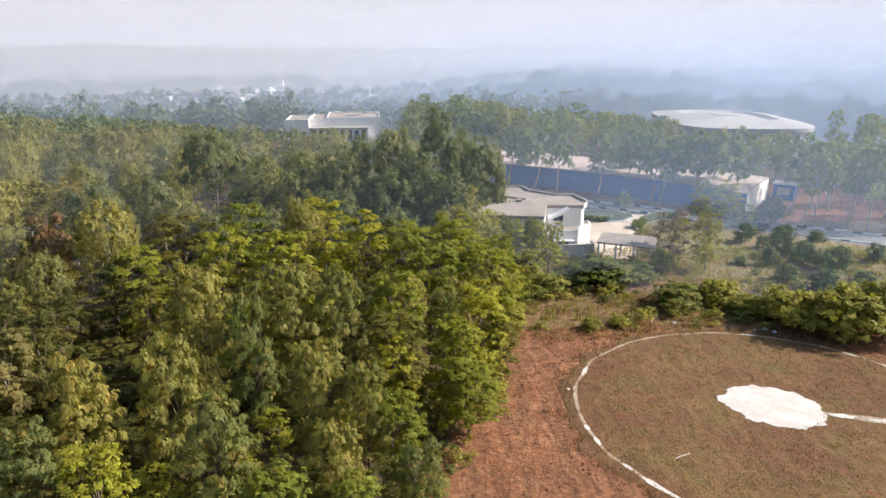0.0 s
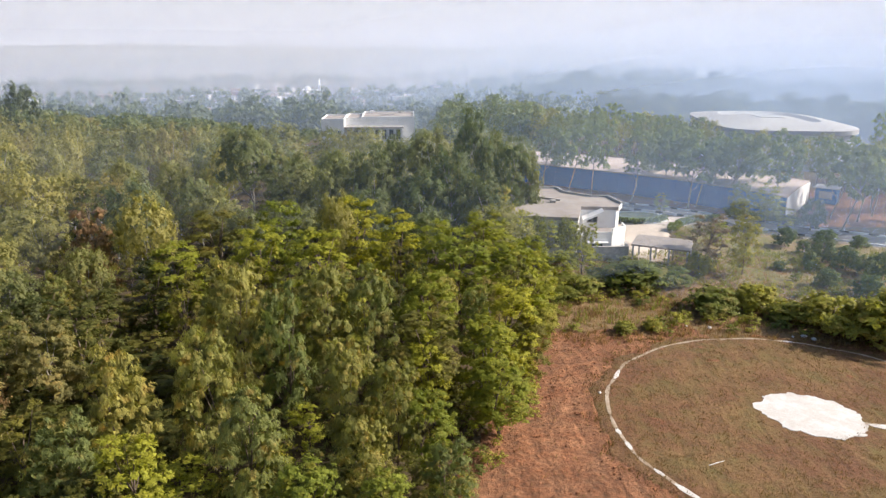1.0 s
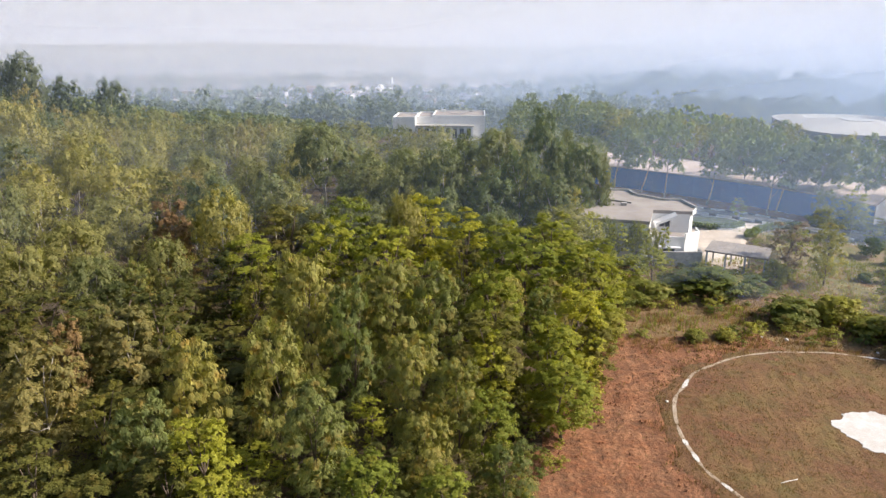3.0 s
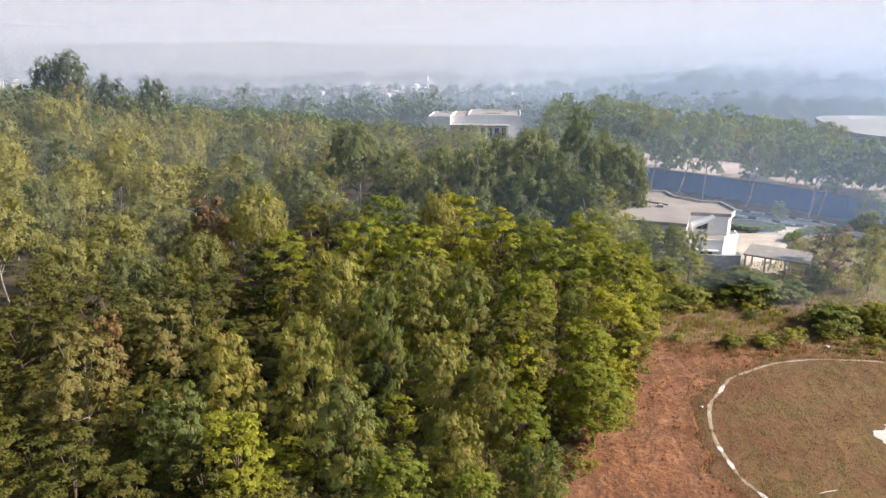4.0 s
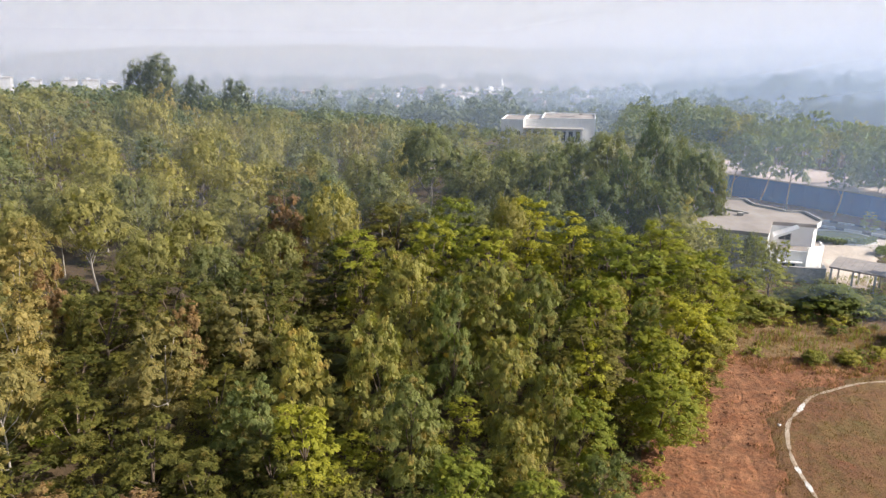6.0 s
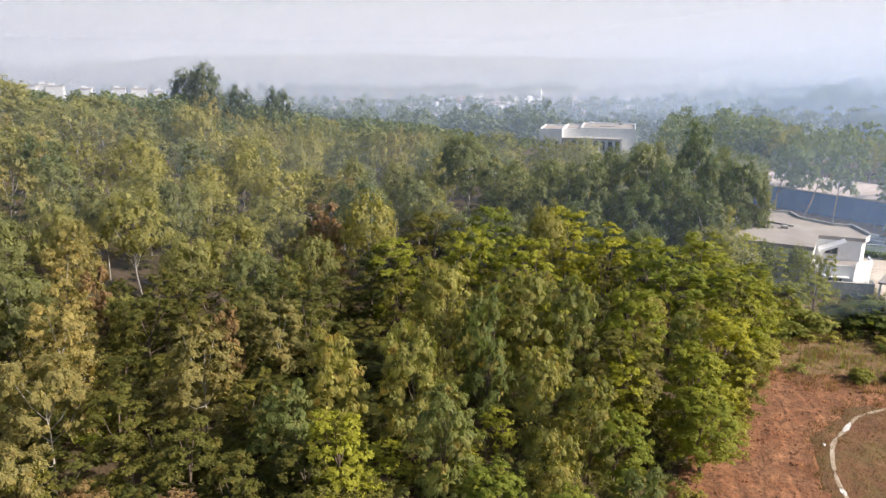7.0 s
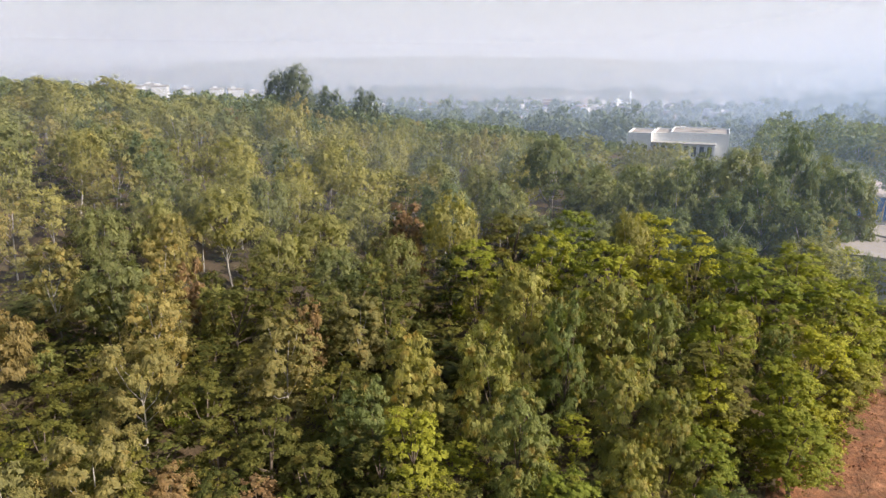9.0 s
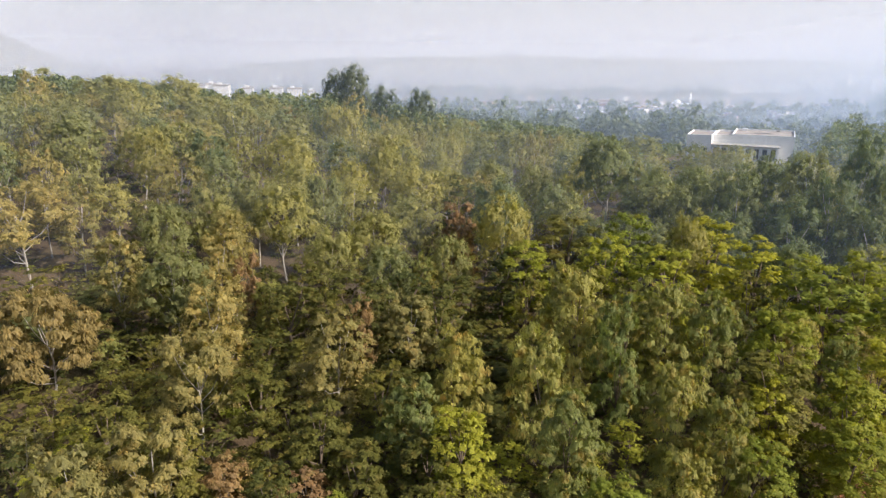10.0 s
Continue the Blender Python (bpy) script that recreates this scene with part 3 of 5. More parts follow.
def proto(kind, lod, k):
    """The two meshes of a tree of height 10 and of its kind's radius."""
    key = (kind, lod, k)
    if key not in PROTO:
        h, r, z0, n, ll, lw, droop, full, sq, leaf, bark, r0, limbs, flat, lobe = KINDS[kind]
        g = np.random.default_rng(100 + k * 7 + lod * 31 + len(kind))
        n = int(n * (1, 0.92, 0.78, 0.68)[lod])
        me, cs = crown(g, h, r, z0 * h, n, SPRAYS[lod], int(PER[lod] * (0.72 if droop < 0.3 else 1)), ll * LONG[lod], min(lw * WIDE[lod], ll * LONG[lod] * 0.75), droop, full, sq, leaf, lobe=lobe, inner=(26, 24, 18, 14)[lod], flat=flat)
        PROTO[key] = (trunk(g, h, z0 * h, cs, r0, g.normal(0, 0.04, 2), limbs if lod < 2 else 5, bark), me)
    return PROTO[key]


LABELS = {
    "weeping_tree": ("slender tree with drooping feathery olive foliage in the wood", "trees of the wood"),
    "leafy_tree": ("bushy tree with bright yellow-green leaves in the wood", "trees of the wood"),
    "eucalyptus_tree": ("tall grey-green eucalyptus with a pale trunk", "eucalyptus trees"),
    "tall_eucalyptus": ("tall upright grey-green eucalyptus rising over the wood", "eucalyptus trees"),
    "pale_stemmed_eucalyptus": ("tall eucalyptus with a bare pale leaning stem in the wood", "eucalyptus trees"),
    "pale_limbed_tree": ("spreading tree with bare white limbs and thin olive leaves", "trees of the wood"),
    "olive_tree": ("tree with hanging tan-olive foliage in the wood", "trees of the wood"),
    "broad_olive_tree": ("broad tree with hanging tan-olive foliage and pale limbs", "trees of the wood"),
    "dark_leafy_tree": ("bushy tree with dark green leaves in the wood", "trees of the wood"),
    "dusky_eucalyptus": ("tall dusky grey-green eucalyptus standing over the wood", "eucalyptus trees"),
    "low_leafy_tree": ("low dark green tree growing under the taller ones", "trees of the wood"),
    "dry_tree": ("tree with dry rust-brown leaves standing among green ones", "trees of the wood"),
}
PLANTED = []


def plant(kind, x, y, top, r, rng, fine=False, under=0):
    """Sets a tree whose tip is at the height `top` over the field."""
    z = float(land(x, y))
    h = max(1.5, top - z)
    d = math.hypot(x - 0, y - 5)
    lod = 0 if d < 47 else 1 if d < 80 else 2 if d < 132 else 3
    lod = 0 if kind == "pale_limbed_tree" else min(lod, 1) if fine else max(lod, under)
    base = KINDS[kind]
    tm, cm = proto(kind, lod, int(rng.integers(0, 4)))
    s = r / base[1]
    m = pose(x, y, z - 0.1, 0, 0, rng.uniform(0, 360))
    e = thing(kind, m, LABELS[kind][0], "tree", LABELS[kind][1])
    sc = Matrix.Diagonal((s, s, h / 10, 1))
    part("trunk", tm, None, e, "", sc)
    part("crown", cm, None, e, "", sc)
    PLANTED.append((x, y, r))
    return e


rng = np.random.default_rng(21)
WEEPING = [
    (-15.9, 42.2, 12.0, 2.7), (-12.5, 41.1, 11.0, 1.8), (-10.8, 45.4, 11.0, 2.4), (-7.7, 46.2, 10.5, 2.2), (-15.2, 35.2, 10.2, 2.0), (-11.5, 31.4, 8.6, 2.1),
    (-19.4, 33.4, 9.6, 2.1), (-7.3, 36.9, 9.3, 2.0), (-4.5, 36.1, 8.2, 1.7), (-20.9, 30.3, 7.4, 2.0), (-1.3, 32.1, 5.5, 1.5), (-5.6, 31.8, 6.8, 1.7),
]
BRIGHT = [
    (-3.5, 48.2, 9.6, 2.5), (-1.0, 59.0, 9.4, 3.7), (3.3, 59.7, 8.8, 3.0), (2.5, 48.6, 8.6, 2.5), (-3.2, 43.0, 8.4, 3.0), (0.8, 43.8, 7.6, 2.4),
    (1.8, 41.4, 5.4, 2.2), (-7.9, 65.2, 10.0, 3.3), (-12.6, 69.5, 10.6, 3.4), (-19.3, 65.7, 11.0, 2.9), (-19.4, 58.6, 10.2, 3.0), (-3.4, 62.4, 9.8, 3.1),
    (1.1, 66.9, 9.6, 3.4), (-13.8, 57.9, 10.2, 3.5), (-16.6, 28.5, 7.4, 2.1), (-7.8, 27.7, 6.8, 1.9), (-4.1, 28.2, 6.0, 1.7), (-2.7, 36.0, 6.2, 1.7),
    (-25.4, 55.0, 9.6, 3.1), (4.0, 49.1, 5.5, 1.9), (5.5, 62.3, 7.0, 2.4), (-3.1, 41.4, 7.0, 1.8),
]
BRIGHT_WEST = [
    (-34.0, 19.7, 7.4, 2.2), (-28.0, 19.7, 7.0, 1.7), (-22.4, 20.7, 6.4, 1.5), (-62.4, 48.5, 11.8, 2.7), (-62.3, 43.1, 11.1, 2.3), (-23.9, 31.8, 6.9, 2.1),
    (-37.1, 44.9, 7.6, 2.9), (-32.8, 48.1, 7.5, 2.7), (-39.0, 39.9, 7.6, 2.8), (-29.2, 48.7, 7.5, 2.9), (-30.5, 27.4, 7.0, 2.1), (-25.0, 26.9, 6.4, 2.1),
    (-46.6, 33.7, 7.5, 2.3), (-18.0, 27.9, 5.9, 2.1), (-21.0, 25.8, 5.4, 1.8),
    (-31.8, 40.4, 8.6, 2.6), (-27.8, 43.8, 8.0, 2.6), (-26.7, 54.3, 8.6, 3.0), (-25.2, 65.2, 10.0, 4.1),
]
OLIVE = [
    (-47.9, 24.1, 9.5, 4.3),
    (-68.7, 34.2, 13.8, 5.1), (-53.1, 33.8, 11.0, 2.5), (-40.7, 33.2, 9.7, 2.6), (-34.1, 25.8, 9.0, 3.2), (-29.1, 33.3, 8.9, 2.6), (-29.1, 14.4, 8.4, 2.1),
    (-28.7, 18.7, 7.9, 2.4), (-67.3, 39.0, 13.0, 2.5), (-48.8, 41.1, 10.4, 2.5), (-28.3, 40.6, 8.0, 2.5),
]
WOOD = [
    (-153.4, 83.7, 23.0, 6.0), (-84.9, 50.0, 18.5, 4.7), (-79.5, 55.1, 17.0, 3.9), (-78.6, 60.2, 17.5, 3.7), (-105.5, 72.9, 21.8, 5.1), (-74.7, 61.9, 16.1, 3.8),
    (-127.5, 118.0, 16.8, 6.0), (-105.6, 88.9, 18.6, 4.1), (-82.2, 86.0, 15.6, 4.5), (-96.7, 114.7, 14.3, 5.9), (-73.8, 85.3, 13.4, 4.9), (-105.7, 139.2, 13.2, 6.0),
    (-57.6, 53.7, 13.1, 2.8), (-59.8, 62.2, 13.2, 3.8), (-53.6, 65.3, 11.6, 3.8), (-42.6, 49.1, 9.9, 3.1), (-42.9, 55.7, 10.3, 3.5), (-43.1, 63.8, 10.2, 3.8),
    (-70.6, 100.1, 11.9, 5.1), (-46.5, 34.2, 10.4, 3.2), (-90.2, 149.7, 11.2, 6.0), (-66.7, 128.8, 11.0, 6.0), (-54.6, 121.6, 11.0, 6.0),
]
WOOD_BEYOND = [
    (-51.1, 95.1, 10.5, 4.8), (-37.9, 133.7, 11.5, 6.0), (-38.0, 85.2, 10.0, 3.6), (-38.2, 75.7, 9.5, 3.5), (-21.8, 83.4, 11.0, 4.0), (-51.3, 83.8, 10.5, 4.6),
    (-33.3, 55.5, 9.0, 2.4), (-34.7, 104.7, 12.0, 4.3), (-28.9, 74.3, 10.0, 3.2), (-35.6, 48.6, 9.1, 2.8), (-13.9, 66.8, 11.5, 2.4), (-20.4, 97.1, 11.5, 3.8),
]
HOLLOW = [(-24.4, 45.5, 3.6, 2.7), (-26.5, 42.3, 3.6, 3.0), (-23.4, 35.5, 3.2, 2.2), (-24.3, 47.3, 4.2, 2.7), (-21.7, 41.7, 3.4, 2.4), (-20.5, 38.0, 3.2, 2.2),
          (-28.5, 45.0, 3.6, 2.4), (-27.5, 38.5, 3.2, 2.2), (-20.8, 45.2, 3.4, 2.0), (-25.8, 36.6, 3.0, 2.0), (-29.5, 41.0, 3.8, 2.4), (-24.6, 39.8, 3.0, 2.2), (-21.3, 35.0, 3.0, 1.9), (-31.0, 54.5, 4.6, 2.6), (-17.8, 37.0, 3.0, 1.8)]
TALL = [
    (-29.4, 87.2, 15.7, 4.5), (-22.8, 85.0, 12.0, 4.3), (-0.7, 91.0, 17.9, 3.1), (-6.0, 87.8, 15.6, 3.6), (-10.4, 89.4, 14.5, 3.7), (4.6, 87.9, 14.4, 3.2),
    (6.4, 88.7, 12.7, 2.2), (-12.7, 85.1, 13.7, 3.5), (-3.4, 83.9, 13.8, 3.4), (1.9, 94.0, 14.5, 3.4), (-16.8, 88.4, 12.5, 3.7), (-17.8, 82.1, 11.1, 3.1),
    (-12.0, 75.0, 10.4, 3.1), (-6.8, 79.7, 11.5, 3.9), (0.3, 82.0, 11.1, 3.7),
]
TALL_WEST = [
    (-105.5, 130.7, 24.1, 4.6), (-101.1, 136.7, 18.6, 4.2), (-111.6, 130.9, 22.5, 3.6), (-91.2, 137.5, 18.7, 3.6), (-118.6, 91.9, 21.7, 5.5),
    (-108.5, 103.5, 17.9, 6.1), (-117.2, 76.6, 22.0, 6.8),
]
for kind, rows in (("weeping_tree", WEEPING), ("olive_tree", OLIVE), ("leafy_tree", BRIGHT), ("dark_leafy_tree", BRIGHT_WEST), ("low_leafy_tree", HOLLOW),
                   ("tall_eucalyptus", TALL), ("eucalyptus_tree", TALL_WEST), ("eucalyptus_tree", WOOD), ("eucalyptus_tree", WOOD_BEYOND)):
    for k, (x, y, top, r) in enumerate(rows):
        shady = kind == "leafy_tree" and y < 50 and x > -4 and k % 3 == 1
        name = "pale_limbed_tree" if x == -47.9 else "pale_stemmed_eucalyptus" if x == -29.4 else "dark_leafy_tree" if shady else "dusky_eucalyptus" if rows is TALL_WEST and y > 120 else "broad_olive_tree" if kind == "olive_tree" and r > 3 else kind
        plant(name, x, y, top, min(r, 6.0) * (1.2 if kind == "leafy_tree" else 1.18), rng, "eucalyptus" in kind and rows not in (WOOD, WOOD_BEYOND))
for x, y, top, r in [(-36.6, 62.5, 10.9, 2.5), (-35.2, 60.5, 8.8, 2.2), (-27.5, 22.0, 4.5, 1.6), (-31.0, 38.5, 8.0, 1.6), (-45.0, 40.5, 9.0, 1.6)]:
    plant("dry_tree", x, y, top, r, rng)
for x, y, top, r in [(-44.0, 30.0, 4.5, 2.0), (-51.0, 29.5, 5.5, 2.5), (-42.0, 26.0, 4.2, 2.0), (-46.0, 35.5, 6.5, 2.4), (-53.0, 36.5, 7.5, 2.6), (-36.5, 33.0, 4.6, 1.8), (-43.0, 21.0, 4.6, 2.2), (-33.0, 31.5, 4.5, 1.8), (-49.0, 41.0, 7.5, 2.6)]:
    plant("low_leafy_tree", x, y, top, r, rng, under=2)

def treetops(az, d):
    """How high the wood stands at a bearing (degrees to the west) and a distance, as its skyline falls towards the north."""
    return 25 - d * np.interp(az, [0, 15, 24, 34, 41, 52, 60], [0.118, 0.112, 0.092, 0.070, 0.047, 0.044, 0.018])


# the rest of the wood, closer set and lower in front
def wooded(x, y):
    d, az = math.hypot(x, y), math.degrees(math.atan2(-x, y))
    return x < edge_x(y) - 1.5 and not (-41 < x < -12 and 158 < y < 196) and az > -8 and y > -5


count = 0
for step in range(60000):
    az = radians(rng.uniform(-8, 72))
    d = math.sqrt(rng.uniform(20 ** 2, 160 ** 2))
    x, y = -d * math.sin(az), d * math.cos(az)
    if not wooded(x, y):
        continue
    near = d < 62
    r = rng.uniform(1.6, 2.5) if near else rng.uniform(3.4, 5.4)
    if any((x - a) ** 2 + (y - b) ** 2 < ((0.68 if near else 0.72) * (r + c)) ** 2 for a, b, c in PLANTED):
        continue
    top = (rng.uniform(2.8, 5.2) if d < 48 else rng.uniform(6, 8.6) if near else rng.uniform(8.0, 13.0)) + float(land(x, y))
    if (x + 24.5) ** 2 + (y - 42.5) ** 2 < 64:
        top = rng.uniform(2.6, 3.6)      # a hollow of low trees
    if d > 100 and radians(20) < az < radians(42):
        top += 2.4      # the taller stand on the rise
    if d > 90:
        top = min(top, float(treetops(math.degrees(az), d)) + rng.uniform(-3.4, 1.5))
    if x < -17 and y < 37:
        top = min(top, 4.4)
    u = rng.random()
    if near:
        kind = "low_leafy_tree" if u < 0.6 and d < 48 else "dark_leafy_tree" if u < 0.6 else "leafy_tree" if u < 0.72 else "weeping_tree" if u < 0.85 else "olive_tree" if u < 0.98 else "dry_tree"
    else:
        kind = "eucalyptus_tree" if u < 0.74 else "broad_olive_tree" if u < 0.90 else "dark_leafy_tree" if u < 0.985 else "dry_tree"
    if x > -20 and (kind == "dry_tree" or not near):
        kind = "leafy_tree" if near else "eucalyptus_tree"
    plant(kind, x, y, top, r * (0.75 if kind == "dark_leafy_tree" and not near else 1), rng, under=(2 if d < 36 else 3) if kind == "low_leafy_tree" else 2 if d < 48 else 0)
    count += 1
    if count >= 640:
        break

# low growth in the gaps of the wood
count = 0
for step in range(4000):
    az, d = radians(rng.uniform(2, 66)), rng.uniform(24, 112)
    x, y = -d * math.sin(az), d * math.cos(az)
    if not wooded(x, y) or any((x - a) ** 2 + (y - b) ** 2 < (0.68 * c + 0.5) ** 2 for a, b, c in PLANTED):
        continue
    plant("low_leafy_tree", x, y, rng.uniform(2.4, 4.6) + float(land(x, y)), rng.uniform(1.8, 2.8), rng, under=3 if d > 34 else 2)
    count += 1
    if count >= 190:
        break

count = 0
for step in range(3000):
    az, d = radians(rng.uniform(34, 68)), rng.uniform(24, 62)
    x, y = -d * math.sin(az), d * math.cos(az)
    if any((x - a) ** 2 + (y - b) ** 2 < (0.55 * c + 0.4) ** 2 for a, b, c in PLANTED):
        continue
    plant("low_leafy_tree", x, y, rng.uniform(2.2, 3.8) + float(land(x, y)), rng.uniform(1.4, 2.2), rng, under=3 if d > 34 else 2)
    count += 1
    if count >= 70:
        break

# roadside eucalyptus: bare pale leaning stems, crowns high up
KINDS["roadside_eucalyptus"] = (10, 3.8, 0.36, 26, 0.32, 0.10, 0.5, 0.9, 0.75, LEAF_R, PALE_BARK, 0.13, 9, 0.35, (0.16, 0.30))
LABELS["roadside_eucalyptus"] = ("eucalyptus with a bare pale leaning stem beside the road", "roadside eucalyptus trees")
ROADSIDE = [
    (12.3, 128.4, 12.0), (15.3, 131.8, 10.6), (16.5, 125.7, 10.8), (19.9, 120.6, 12.8), (26.1, 117.3, 12.5), (30.3, 124.1, 12.4),
    (32.0, 120.1, 13.1), (33.5, 118.2, 12.1), (33.9, 111.5, 13.7), (35.5, 112.8, 14.0), (39.0, 117.3, 12.4), (40.1, 112.8, 13.8),
    (42.0, 114.6, 12.4), (44.8, 113.7, 13.2), (46.4, 108.7, 12.8), (52.1, 99.1, 13.3), (56.5, 103.7, 13.6), (58.5, 98.4, 14.4),
    (59.4, 94.6, 14.5), (60.6, 107.5, 14.0), (54.4, 107.5, 14.0), (64.7, 100.1, 15.1),
]
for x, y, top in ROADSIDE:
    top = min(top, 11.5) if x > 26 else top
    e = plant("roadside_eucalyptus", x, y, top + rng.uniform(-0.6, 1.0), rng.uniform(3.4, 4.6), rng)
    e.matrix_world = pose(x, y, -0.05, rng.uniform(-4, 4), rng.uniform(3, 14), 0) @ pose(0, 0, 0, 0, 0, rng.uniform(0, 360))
for step in range(4000):
    x, y = rng.uniform(10, 120), rng.uniform(92, 185)
    d = math.hypot(x, y)
    az = math.degrees(math.atan2(-x, y))
    wall_y = 133 - (x - 10) * 0.75
    if y < wall_y + (24 if x < 62 else 3) or az < -42 or d > 205 or (50 < x < 98 and 138 < y < 200):
        continue
    if any((x - a) ** 2 + (y - b) ** 2 < 4.6 ** 2 for a, b, c in PLANTED):
        continue
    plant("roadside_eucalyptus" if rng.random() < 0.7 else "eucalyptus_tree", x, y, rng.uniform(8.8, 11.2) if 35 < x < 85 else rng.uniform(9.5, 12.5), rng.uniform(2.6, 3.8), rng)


# shrubs and orchard trees
def shrub(name, x, y, h, r, leaf, label, group, rng, lod=1):
    key = (name, lod, int(rng.integers(0, 3)))
    if key not in PROTO:
        g = np.random.default_rng(500 + key[2] + lod * 5)
        me, cs = crown(g, 3.0, 2.0, 0.05, (18, 14, 8)[lod], (12, 10, 7)[lod], (22, 18, 10)[lod], (0.17, 0.2, 0.27)[lod], (0.13, 0.15, 0.2)[lod], 0.25, 0.7, 0.7, leaf, "foliage", (0.30, 0.46), (30, 24, 10)[lod], 0.45)
        PROTO[key] = (trunk(g, 3.0, 0.3, cs, 0.06, (0, 0), 4, BARK, 5), me)
    tm, cm = PROTO[key]
    e = thing(name, pose(x, y, float(land(x, y)) + 0.05, 0, 0, rng.uniform(0, 360)), label, "shrub" if "shrub" in name else "tree", group)
    sc = Matrix.Diagonal((r / 2.0, r / 2.0, h / 3.0, 1))
    part("stem", tm, None, e, "", sc)
    part("foliage", cm, None, e, "", sc)


SHRUBS = [
    (17.0, 72.1, 2.8, 4.7), (10.4, 69.4, 2.1, 3.0), (13.4, 73.1, 1.5, 2.9), (21.5, 73.1, 1.8, 2.6), (23.1, 65.2, 2.2, 3.3), (27.3, 66.0, 2.5, 2.8),
    (29.7, 63.0, 1.8, 2.7), (32.5, 60.8, 3.3, 3.6), (36.0, 57.5, 4.3, 4.4), (39.0, 57.5, 4.8, 3.4), (35.6, 61.5, 1.8, 3.1), (25.3, 77.1, 2.3, 1.9),
    (6.8, 69.4, 2.1, 2.4), (13.5, 59.5, 1.0, 1.3), (16.2, 60.1, 1.0, 1.2), (5.9, 58.8, 2.3, 2.1),
]
ORCHARD_TREES = [
    (40.0, 89.3, 2.4, 1.7), (45.7, 90.7, 1.8, 2.1), (48.9, 88.7, 1.7, 1.1), (38.4, 78.9, 2.2, 1.1), (41.8, 82.8, 2.5, 1.7), (42.7, 79.3, 2.7, 1.9),
    (44.5, 75.0, 3.3, 1.6), (52.0, 80.4, 2.1, 1.4), (37.8, 73.1, 2.0, 1.7), (40.7, 70.3, 2.2, 2.0), (35.3, 79.3, 1.0, 1.1), (46.5, 73.1, 1.2, 1.4),
    (47.1, 97.8, 4.2, 2.1), (44.1, 77.6, 2.2, 1.6), (50.2, 89.8, 1.1, 1.2), (41.0, 86.2, 1.6, 1.2),
]
for x, y, h, r in SHRUBS:
    shrub("shrub", x, y, h * 1.12, r * 0.92, LEAF_S, "dense olive green shrub on the dry scrubby ground", "shrubs beside the field", rng, 0)
for x, y, h, r in ORCHARD_TREES:
    shrub("orchard_tree", x, y, h * 1.15, r * 0.95, LEAF_O, "small round dark green tree in the sandy orchard", "orchard trees", rng)
for step in range(900):
    x, y = rng.uniform(2, 62), rng.uniform(59, 83)
    if x < edge_x(y) - 1 or math.hypot(x - RING[0], y - RING[1]) < RING_R + 1.5 or wob(x, y, 0.12, 1, 9.0) < -0.05:
        continue
    if any((x - a) ** 2 + (y - b) ** 2 < (1.3 + c * .4) ** 2 for a, b, c in PLANTED):
        continue
    r = rng.uniform(0.5, 1.3)
    PLANTED.append((x, y, r))
    shrub("shrub", x, y, r * rng.uniform(0.7, 1.2), r, LEAF_S, "low olive green shrub on the dry scrubby ground", "shrubs beside the field", rng, 2)

for step in range(420):
    y = rng.uniform(27, 66)
    x = edge_x(y) + rng.normal(-0.9, 1.0)
    if any((x - a) ** 2 + (y - b) ** 2 < 0.6 for a, b, c in PLANTED[-140:]):
        continue
    r = rng.uniform(0.35, 1.0)
    PLANTED.append((x, y, r))
    shrub("shrub", x, y, r * rng.uniform(0.8, 1.8), r, LEAF_S, "ragged green undergrowth shrub along the wood's edge", "undergrowth along the wood", rng, 2)

# two thin-crowned trees beside the shed
LEAF_T = leaf_material("thin_dry_leaves", (0.24, 0.17, 0.115), (0.27, 0.20, 0.13), (0.22, 0.20, 0.08), 0.3)
KINDS["bare_tree"] = (10, 3.2, 0.20, 16, 0.24, 0.07, 0.2, 0.8, 0.8, LEAF_T, BARK, 0.16, 10, 0.4, (0.28, 0.42))
LABELS["bare_tree"] = ("half-bare tree with thin brown-green crown near the shed", "trees near the shed")
for kind, x, y, top, r in [("bare_tree", 27.0, 79.3, 7.0, 3.0), ("weeping_tree", 30.2, 76.9, 7.6, 2.3), ("eucalyptus_tree", 30.8, 89.3, 3.8, 1.6), ("eucalyptus_tree", 40.4, 97.2, 5.8, 2.6), ("eucalyptus_tree", 36.8, 97.0, 5.2, 2.2), ("leafy_tree", 43.3, 97.0, 3.8, 1.8), ("leafy_tree", 13.4, 79.3, 5.6, 1.2), ("leafy_tree", 10.6, 77.8, 6.2, 1.5), ("leafy_tree", 8.0, 77.0, 6.4, 1.9), ("leafy_tree", 5.2, 79.0, 7.2, 2.2), ("leafy_tree", 12.0, 75.5, 4.0, 2.0), ("leafy_tree", 9.4, 72.5, 4.2, 2.2), ("leafy_tree", 6.0, 72.0, 6.0, 2.5),
                           ("eucalyptus_tree", 7.2, 79.8, 6.6, 1.6), ("eucalyptus_tree", 10.2, 79.2, 6.4, 1.4), ("eucalyptus_tree", 12.2, 80.2, 5.3, 1.4), ("weeping_tree", 3.0, 84.5, 9.2, 2.2), ("leafy_tree", 28.6, 108.0, 3.4, 1.6), ("leafy_tree", 31.0, 87.0, 4.0, 1.6), ("eucalyptus_tree", 39.5, 104.5, 6.0, 2.4), ("leafy_tree", 42.0, 101.0, 6.3, 3.0)]:
    plant(kind, x, y, top, r, rng)
